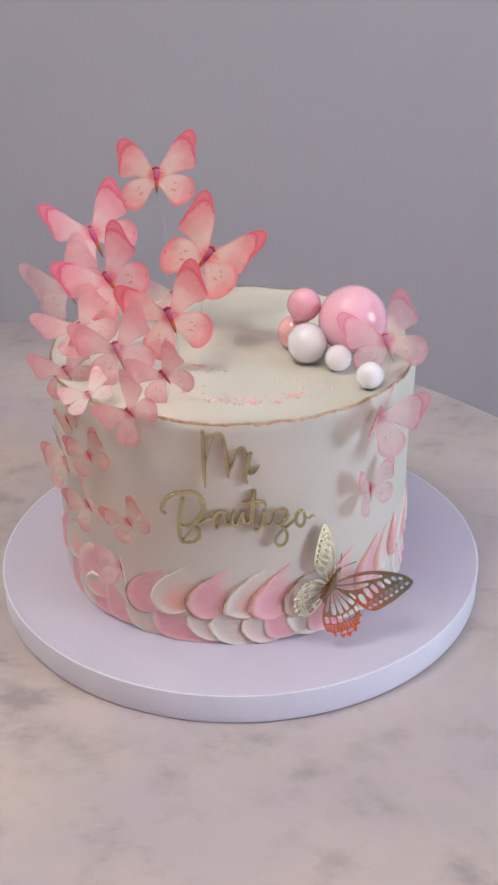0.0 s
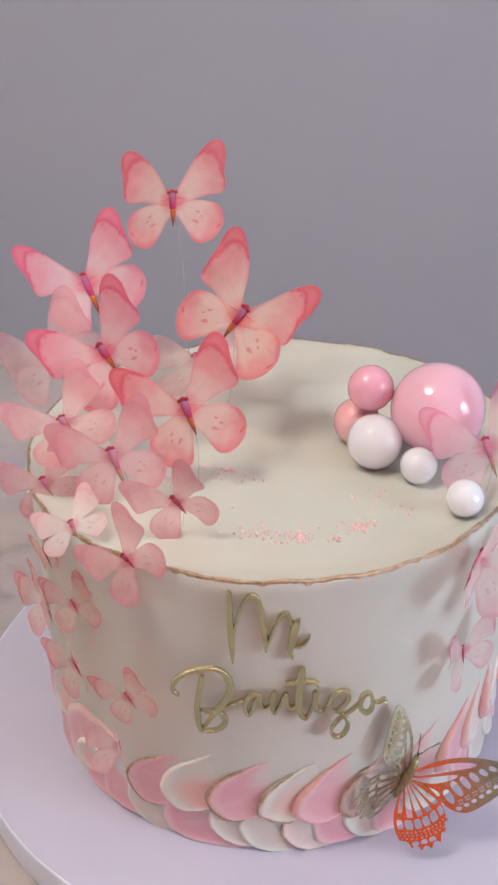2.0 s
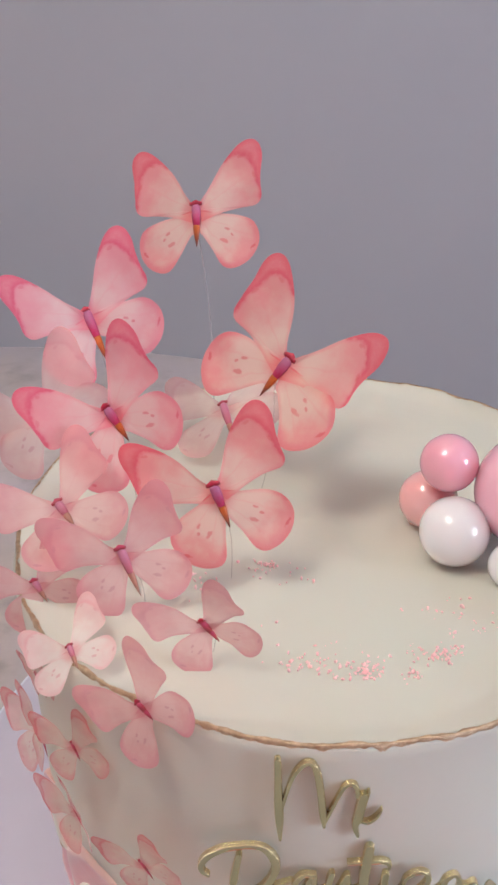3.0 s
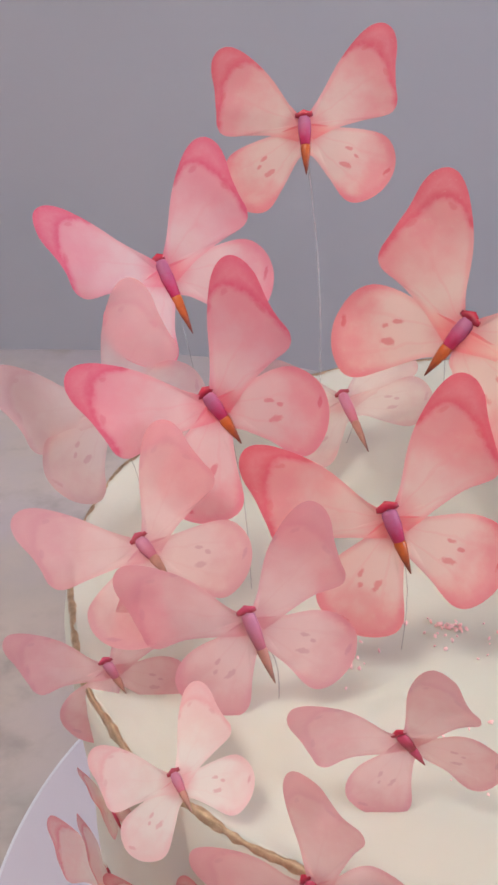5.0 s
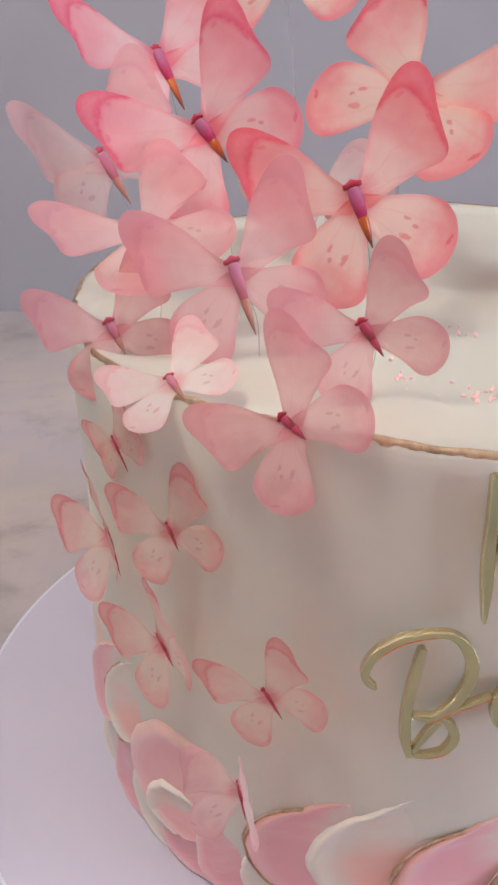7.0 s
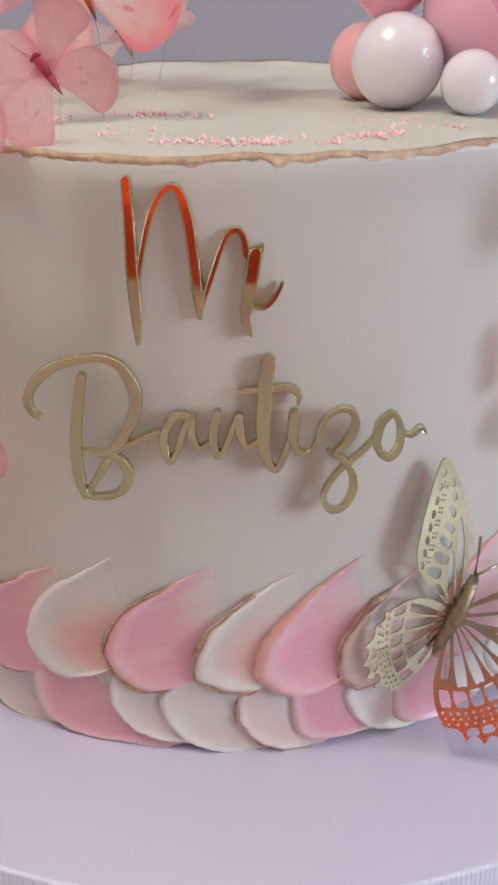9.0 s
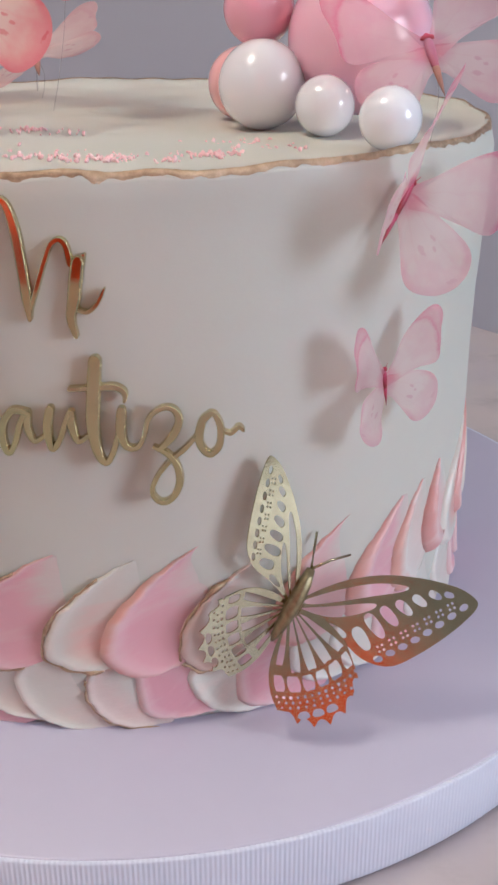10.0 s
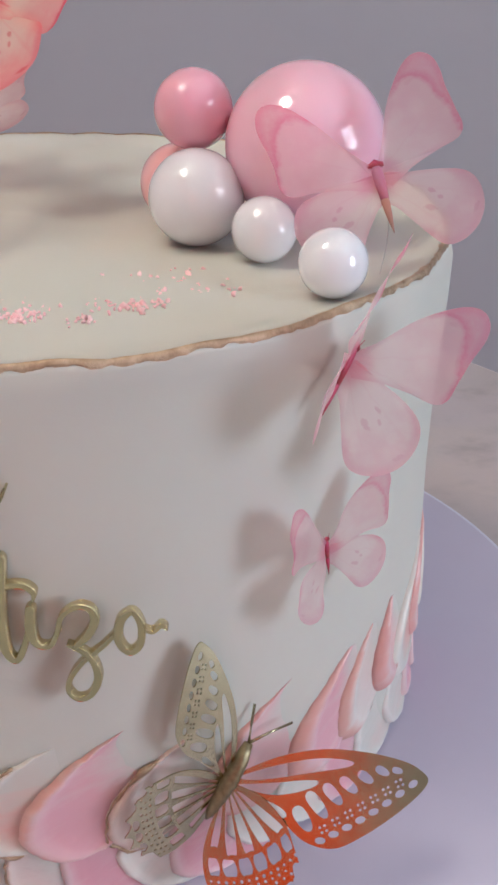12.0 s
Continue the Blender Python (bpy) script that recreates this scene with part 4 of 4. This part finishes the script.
# ---- gold lettering ----
def stroke(points, bm, face_y, depth):
    """A flat stroke cut from sheet: points of x, z and width, mm, in the plane of the lettering."""
    line = smooth_line([tuple(float(v) for v in p.split(",")) for p in points.split()], 6)
    rows = []
    last = len(line) - 1
    spots = [(0, t) for t in (-0.98, -0.85, -0.5)] + [(i, 0.0) for i in range(last + 1)] + [(last, t) for t in (0.5, 0.85, 0.98)]
    for i, t in spots:
        p = line[i]
        d = (line[min(i + 1, last)] - line[max(i - 1, 0)]).to_2d().normalized()
        half = math.sqrt(1 - t * t)
        n = Vector((-d.y, d.x)) * p.z * 0.5 * half
        c = p.to_2d() + d * p.z * 0.5 * t
        ring = [(c + n, 0.42), (c + n * 0.82, 0.0), (c + n * 0.64, 0.06), (c - n * 0.64, 0.06), (c - n * 0.82, 0.0), (c - n, 0.42), (c - n, depth), (c + n, depth)]
        lay = face_y + 0.12 * i / len(line)
        rows.append([bm.verts.new((q.x / 1000, (lay + y + 0.015 * (q.y - 110)) / 1000, q.y / 1000)) for q, y in ring])
    for a, b in zip(rows, rows[1:]):
        for k in range(8):
            bm.faces.new((a[k], a[(k + 1) % 8], b[(k + 1) % 8], b[k])).material_index = 0 if k in (1, 2, 3) else 1
    bm.faces.new(rows[0][::-1])
    bm.faces.new(rows[-1])


def word(name, label, letters):
    ob = tagged(empty(name), label, "lettering", "gold words on the cake")
    for j, strokes in enumerate(letters):
        bm = bmesh.new()
        for i, s in enumerate(strokes):
            stroke(s, bm, -104.4 + 0.14 * i + 0.03 * j, 1.8)
        bmesh.ops.recalc_face_normals(bm, faces=bm.faces[:])
        part("letter", bm, GOLD_MIRROR, ob, smooth=False).data.materials.append(ACRYLIC_EDGE)
    return ob


M_ = ("-16.4,141.8,1.8 -16.3,134.3,2.0 -16.3,126.4,2.4 -16.1,120.2,2.2 -16.0,113.2,0.9",
      "-16.0,121.8,0.9 -14.2,130.4,1.0 -12.3,136.7,1.1 -10.0,140.2,1.2 -8.2,140.7,1.2 -7.0,138.8,1.6 -6.0,134.2,2.0 -5.4,128.2,2.0 -4.9,122.1,2.0 -4.6,117.8,0.9",
      "-4.5,119.2,0.9 -2.7,124.2,1.0 -0.9,129.2,1.0 0.5,132.3,1.0 2.1,133.3,1.1 3.3,132.1,1.2 3.9,128.9,1.4")
I_ = ("5.4,128.9,2.6 4.7,125.1,2.7 4.2,121.5,2.6 3.4,117.9,1.8 4.2,114.5,1.0", "4.1,120.2,0.8 6.5,119.3,0.9 8.6,120.9,0.9 10.1,123.8,0.5", "6.6,130.3,0.8 6.1,128.1,0.9")
B_ = ("-26.9,106.6,1.8 -28.0,100.8,2.1 -29.0,93.8,2.2 -29.0,86.7,2.2 -28.1,82.6,1.5",
      "-35.4,98.8,1.0 -36.9,100.4,1.5 -37.1,102.9,1.9 -35.2,106.2,2.1 -31.3,108.9,1.9 -27.0,110.0,1.5 -22.9,110.2,1.5 -19.9,108.7,1.9 -17.8,105.2,2.5 -17.2,101.6,2.5 -18.3,97.5,2.3 -20.7,93.5,2.1 -24.1,91.1,1.5 -27.5,91.7,1.0",
      "-25.4,91.5,1.0 -21.7,90.5,1.5 -19.7,87.8,2.0 -19.6,85.2,2.0 -21.7,82.7,1.5 -25.3,81.9,1.1 -28.3,82.6,1.1",
      "-20.8,92.6,1.5 -24.1,88.3,1.5 -27.1,83.5,1.3", "-21.6,91.9,1.0 -17.8,93.5,1.1 -13.2,95.5,1.0")
A_ = ("-7.1,98.5,1.2 -9.8,98.8,1.5 -11.9,96.0,1.7 -12.4,92.5,1.7 -11.3,89.5,1.4 -9.8,91.9,1.3 -8.5,96.0,1.4 -6.9,98.5,1.4 -7.0,94.8,1.6 -5.8,92.2,1.1 -3.7,93.3,1.0",)
U_ = ("-2.2,99.1,1.8 -3.0,95.0,1.9 -2.3,90.5,1.4 -0.5,92.8,1.3 0.9,96.8,1.1 2.0,98.6,1.4 2.0,95.3,1.8 3.1,92.3,1.3 5.3,93.5,1.0",)
T_ = ("7.5,109.3,2.7 6.8,102.6,2.9 6.3,95.8,2.8 7.0,89.7,2.0 8.6,87.5,1.4 10.0,89.6,1.4 11.4,94.0,1.1", "2.1,103.5,0.9 6.9,103.7,1.2 11.0,104.0,1.4 13.0,102.7,1.3 12.9,101.0,0.7")
I2_ = ("12.2,98.9,2.0 11.9,94.3,2.1 12.9,91.2,1.4 15.3,91.1,1.1 16.9,94.3,1.0",)
Z_ = ("16.7,93.8,1.0 17.7,97.4,1.1 20.4,99.6,1.1 22.8,99.3,1.3 23.7,96.7,1.7 22.2,93.3,1.7 19.6,90.6,1.0",
      "18.5,91.1,0.7 21.3,89.5,1.3 23.1,86.8,1.5 23.5,83.1,1.7 21.9,79.5,1.3 19.4,78.6,1.1 17.8,80.7,1.1 18.6,83.8,1.1 21.3,87.6,1.1 24.9,90.9,1.1 27.7,94.2,1.0")
O_ = ("30.1,98.6,1.3 28.3,96.5,1.8 27.8,92.3,1.7 29.7,89.7,1.4 31.7,91.4,1.5 32.1,95.5,1.5 31.0,98.3,1.2 29.9,98.5,1.2", "32.3,95.0,0.7 34.1,94.3,0.9 35.7,95.7,1.1 36.7,95.0,0.6")
word("lettering", "gold mirror-acrylic script reading Mi on the cake's front", (M_, I_))
word("lettering", "gold mirror-acrylic script reading Bautizo on the cake's front", (B_, A_, U_, T_, I2_, Z_, O_))


# ---- gold filigree butterfly ----
def sheet(outline, holes, to_world, thickness):
    """A thin sheet with holes cut through, laid out in the wing's own plane and mapped to the world by to_world(u, v)."""
    loops = [outline] + holes
    flat, edges = [], []
    for loop in loops:
        first = len(flat)
        flat += [Vector(p) for p in loop]
        edges += [(first + k, first + (k + 1) % len(loop)) for k in range(len(loop))]
    points, _, tris, *_ = delaunay_2d_cdt(flat, edges, [], 1, 1e-6)
    mids = np.array([sum((points[i] for i in t), Vector((0.0, 0.0))) / 3 for t in tris])

    def within(loop):
        a = np.array(loop)
        b = np.roll(a, -1, axis=0)
        x, y = mids[:, :1], mids[:, 1:]
        cross = ((a[:, 1] > y) != (b[:, 1] > y)) & (x < (b[:, 0] - a[:, 0]) * (y - a[:, 1]) / (b[:, 1] - a[:, 1] + 1e-12) + a[:, 0])
        return cross.sum(axis=1) % 2 == 1

    solid = within(outline)
    for hole in holes:
        solid &= ~within(hole)
    bm = bmesh.new()
    verts = [bm.verts.new((p.x, p.y, thickness / 2)) for p in points]
    for t, keep in zip(tris, solid):
        if keep:
            bm.faces.new([verts[i] for i in t])
    bmesh.ops.delete(bm, geom=[v for v in bm.verts if not v.link_faces], context="VERTS")
    grown = bmesh.ops.extrude_face_region(bm, geom=bm.faces[:], use_keep_orig=True)
    for v in grown["geom"]:
        if isinstance(v, bmesh.types.BMVert):
            v.co.z -= thickness
    for k in range(1, 24):
        bmesh.ops.bisect_plane(bm, geom=bm.verts[:] + bm.edges[:] + bm.faces[:], plane_co=(k / 24, 0, 0), plane_no=(1, 0, 0))
    for v in bm.verts:
        v.co = to_world(v.co.x, v.co.y, v.co.z)
    bmesh.ops.recalc_face_normals(bm, faces=bm.faces[:])
    return bm


def clear_of(outline, holes, margin=0.0065):
    """Shrinks each hole until it stands clear of the sheet's edge and of the holes before it, and leaves out what finds no room."""
    kept, taken = [], [np.array(outline)]
    dense = np.array([Vector(a).lerp(Vector(b), k / 4) for a, b in zip(outline, outline[1:] + outline[:1]) for k in range(4)])
    taken[0] = dense
    for hole in holes:
        h = np.array(hole)
        c = h.mean(axis=0)
        for _ in range(7):
            if min(np.sqrt(((h[:, None] - t[None]) ** 2).sum(-1)).min() for t in taken) > margin:
                kept.append([tuple(p) for p in h])
                taken.append(h)
                break
            h = c + (h - c) * 0.88
    return kept


def oval(cx, cy, long, wide, degrees, n=12, point=0.0, square=1.0):
    """A drop-shaped hole; point: how far its inner end narrows; square: under 1 it fills its corners."""
    c, s = math.cos(radians(degrees)), math.sin(radians(degrees))
    out = []
    for k in range(n):
        a = 2 * math.pi * k / n
        p, q = math.cos(a), math.sin(a)
        p, q = math.copysign(abs(p) ** square, p), math.copysign(abs(q) ** square, q)
        x, y = long * p, wide * q * (1 + point * p)
        out.append((cx + x * c - y * s, cy + x * s + y * c))
    return out


def cells(inner, outer, count, vein):
    """Rounded cells side by side between two curves, with veins of one width between them."""
    lines = [smooth_line(inner, 12), smooth_line(outer, 12)]
    length = sum((sum(((b - a).length for a, b in zip(l, l[1:])), 0.0) for l in lines)) / 2
    gap = vein / length / 2

    def at(line, t):
        k = min(int(t * (len(line) - 1)), len(line) - 2)
        return line[k].lerp(line[k + 1], t * (len(line) - 1) - k)

    out = []
    for k in range(count):
        a, b = k / count + gap, (k + 1) / count - gap
        mid = (a + b) / 2
        ring = [at(lines[0], a), at(lines[0], mid), at(lines[0], b), at(lines[1], b), at(lines[1], mid), at(lines[1], a)]
        loop = []
        for p, q in zip(ring, ring[1:] + ring[:1]):
            loop += [p.lerp(q, 0.3), p.lerp(q, 0.7)]
        out.append([tuple(p) for p in smooth_line(loop, 2, True)])
    return out


def gold_fore_wing():
    outline = [tuple(p) for p in smooth_line([(0.0, 0.0), (0.22, 0.11), (0.46, 0.155), (0.68, 0.14), (0.88, 0.09), (0.975, 0.035), (1.0, -0.015), (0.94, -0.085), (0.82, -0.175), (0.67, -0.265), (0.52, -0.325), (0.38, -0.29), (0.27, -0.19), (0.12, -0.075)], 6, True)]
    blob = lambda pts: [tuple(p) for p in smooth_line(pts, 3, True)]
    holes = [blob([(0.06, 0.025), (0.17, 0.062), (0.30, 0.092), (0.44, 0.112), (0.56, 0.108), (0.635, 0.090), (0.60, 0.066), (0.44, 0.045), (0.24, 0.018), (0.12, 0.010)]),
             blob([(0.055, -0.010), (0.15, -0.006), (0.27, 0.000), (0.38, 0.008), (0.455, 0.004), (0.44, -0.022), (0.34, -0.052), (0.22, -0.062), (0.11, -0.036)]),
             oval(0.235, -0.128, 0.115, 0.034, -36, 14, 0.4)]
    # a fan of long cells, shorter towards the tip
    for x, y, long, wide, turn in ((0.372, -0.178, 0.072, 0.034, -58), (0.445, -0.112, 0.080, 0.032, -54), (0.525, -0.062, 0.066, 0.029, -50), (0.605, -0.020, 0.055, 0.027, -42), (0.69, 0.016, 0.045, 0.024, -36), (0.775, 0.044, 0.038, 0.021, -28), (0.85, 0.044, 0.028, 0.017, -15)):
        holes.append(oval(x, y, long, wide, turn, 14, -0.15, 0.85))
    for k in range(8):
        t = k / 7
        holes.append(oval(0.455 + 0.47 * t, -0.285 + 0.262 * t - 0.016 * math.sin(math.pi * t), 0.027, 0.018, 34 * t, 10))
    # small dots in fours between the cells and the margin
    for k in range(7):
        t = k / 6
        for dx, dy in ((0, 0), (0.024, 0.010), (0.010, -0.024), (0.034, -0.014)):
            holes.append(oval(0.455 + 0.385 * t + dx, -0.222 + 0.212 * t + dy, 0.0082, 0.0082, 0, 6))
    return outline, holes


def gold_hind_wing():
    base = [(0.0, 0.0), (0.08, 0.12), (0.22, 0.25), (0.42, 0.335), (0.60, 0.345)]
    scallops = []
    rim_pts = [(0.70, 0.33), (0.83, 0.265), (0.94, 0.15), (0.99, 0.01), (0.97, -0.12), (0.90, -0.24), (0.79, -0.34)]
    for a, b in zip(rim_pts, rim_pts[1:]):
        a, b = Vector(a), Vector(b)
        out = (a + b).normalized()
        scallops += [tuple(a + out * 0.04), tuple(a.lerp(b, 0.25) - out * 0.005), tuple(a.lerp(b, 0.5) - out * 0.02), tuple(a.lerp(b, 0.75) - out * 0.005)]
    tail = [(0.78, -0.375), (0.63, -0.385), (0.46, -0.345), (0.30, -0.25), (0.16, -0.13), (0.06, -0.05)]
    outline = [tuple(p) for p in smooth_line(base, 5)] + scallops + [tuple(p) for p in smooth_line(tail, 4)]
    arc = lambda r, lo, hi: [(r * math.cos(radians(a)), r * math.sin(radians(a)) - 0.005) for a in (lo, (2 * lo + hi) / 3, (lo + 2 * hi) / 3, hi)]
    holes = cells(arc(0.10, 44, -40), arc(0.55, 38, -35), 5, 0.022)
    holes += cells(arc(0.585, 35, -33), arc(0.715, 30, -29), 6, 0.022)
    for k in range(6):
        a = radians(-18.5 + 38 * k / 5)
        holes.append(oval(0.905 * math.cos(a), 0.905 * math.sin(a) - 0.008, 0.034, 0.050, math.degrees(a), 10, 0.2, 0.8))
    for ring, size, count, half in ((0.757, 0.014, 13, 27), (0.800, 0.012, 13, 25), (0.842, 0.013, 11, 23)):
        for k in range(count):
            a = radians(-half + 2 * half * k / (count - 1))
            s = size * (0.85 + 0.3 * ((k * 7) % 5) / 4)
            holes.append(oval(ring * math.cos(a), ring * math.sin(a) - 0.003, s, s * 0.9, 0, 8))
    return outline, holes


GX, GY, GZ = 0.0470, -0.0925, 0.0460
gold = tagged(empty("gold_butterfly", pose(GX, GY, GZ)), "gold foil filigree butterfly leaning on the petals at the cake's foot", "butterfly")


def gold_wing(name, shape, along, across, bow, wide=1.0, curl=0.0):
    """along: from the body to the wing's tip, m; across: a second direction in the wing's plane, towards its leading edge."""
    u = Vector(along)
    length = u.length
    u.normalize()
    v = Vector(across)
    v = (v - v.dot(u) * u).normalized()
    n = u.cross(v)
    outline, holes = shape
    holes = clear_of(outline, holes)
    place = lambda x, y, z: (u * x + v * y * wide) * length + n * (z + bow * length * x * (1 - x) + curl * length * y * abs(y))
    bm = sheet(outline, holes, place, 0.00035)
    for e in bm.edges:
        e.smooth = len(e.link_faces) == 2 and e.calc_face_angle(0) < 0.6
    part(name, bm, GOLD_FOIL, gold)


gold_wing("fore_wing", gold_fore_wing(), (0.0425, 0.0001, 0.0018), (-0.010, 0.0075, 0.0105), 0.10, 1.0, 0.16)
gold_wing("hind_wing", gold_hind_wing(), (0.0088, -0.0148, -0.0207), (0.0125, 0.0010, 0.0040), 0.08, 1.02)
gold_wing("fore_wing", gold_fore_wing(), (-0.0048, -0.0035, 0.0398), (0.0150, 0.0090, 0.0010), -0.08, 0.70)
gold_wing("hind_wing", gold_hind_wing(), (-0.0200, -0.0115, -0.0040), (-0.004, -0.003, 0.015), 0.06, 1.30)
axis = [Vector((0.0045, 0.0028, 0.0085)), Vector((0.0030, 0.0010, 0.0058)), Vector((0.0010, -0.0006, 0.0022)), Vector((-0.0014, -0.0018, -0.0022)), Vector((-0.0036, -0.0030, -0.0058)), Vector((-0.0044, -0.0034, -0.0072))]
part("body", tube(axis, (0.0010, 0.0017, 0.0020, 0.0017, 0.0011, 0.0003), 10), GOLD_BODY, gold)
for tipped in (Vector((0.0057, 0.0058, 0.0166)), Vector((0.0138, 0.0087, 0.0089))):
    mid = axis[0].lerp(tipped, 0.5) + Vector((0, -0.0006, 0.0008))
    part("antenna", tube([axis[0], mid, tipped], (0.0004, 0.0003, 0.0003), 6), GOLD_FOIL, gold)


# ---- glossy balls on the cake ----
def ball(name, label, x, y, z, radius, mat):
    bm = ball_bm(radius, Matrix(), 48, 32)
    ob = part(name, bm, mat)
    ob.location = (x, y, z)
    return tagged(ob, label, "decorative ball", "glossy balls on the cake")


ball("ball", "large glossy pink plastic ball on the cake top", 0.0627, -0.0187, 0.1645, 0.0182, PEARL_PINK)
ball("ball", "glossy white plastic ball on the cake top", 0.0383, -0.0246, TOPZ + 0.0108, 0.0108, PEARL_WHITE)
ball("ball", "small glossy white plastic ball on the cake top", 0.0536, -0.0372, TOPZ + 0.0071, 0.0071, PEARL_WHITE)
ball("ball", "small glossy white plastic ball beside the gold rim", 0.0671, -0.0602, TOPZ + 0.0069, 0.0069, PEARL_WHITE)
ball("ball", "small glossy pink plastic ball resting on other balls", 0.0372, -0.0127, 0.1713, 0.0090, PEARL_ROSE)
ball("ball", "glossy coral-pink plastic ball behind the white one", 0.0330, -0.0050, TOPZ + 0.0095, 0.0095, PEARL_CORAL)

# ---- pink sugar crumbs on the cake top ----
rnd = random.Random(7)
crumbs = bmesh.new()
for cx, cy, wide, deep, count in ((-20, -27, 7, 3, 34), (7, -74, 6, 2.6, 60), (-8, -71, 7, 3, 34), (29, -67, 7, 3, 60), (20, -76, 3, 2, 12), (46, -57.5, 4, 2, 8), (-40, -36, 6, 6, 14), (24, -50, 14, 3, 10), (-12, -32, 8, 5, 14), (36, -57, 9, 3, 10), (0, -68, 22, 6, 30), (40, -50, 10, 6, 14), (-25, -60, 10, 8, 10)):
    for _ in range(count):
        x, y = rnd.gauss(cx, wide * 0.6), rnd.gauss(cy, deep * 0.6)
        if math.hypot(x, y) > 95:
            continue
        s = rnd.uniform(0.32, 0.78) * (1.35 if rnd.random() < 0.10 else 1)
        m = Matrix.LocRotScale((x / 1000, y / 1000, (143.4 + s * 0.4) / 1000), Euler((rnd.random() * 3, rnd.random() * 3, rnd.random() * 3)), (s / 1000, s * rnd.uniform(0.6, 1) / 1000, s * rnd.uniform(0.4, 0.7) / 1000))
        grown = bmesh.ops.create_icosphere(crumbs, subdivisions=1, radius=1.0)["verts"]
        for v in grown:
            v.co = m @ (v.co * rnd.uniform(0.6, 1.25))
tagged(part("sugar_crumbs", crumbs, CRUMB_PINK), "scattered pink sugar crumbs on the cake top", "sprinkles", kind="stuff")
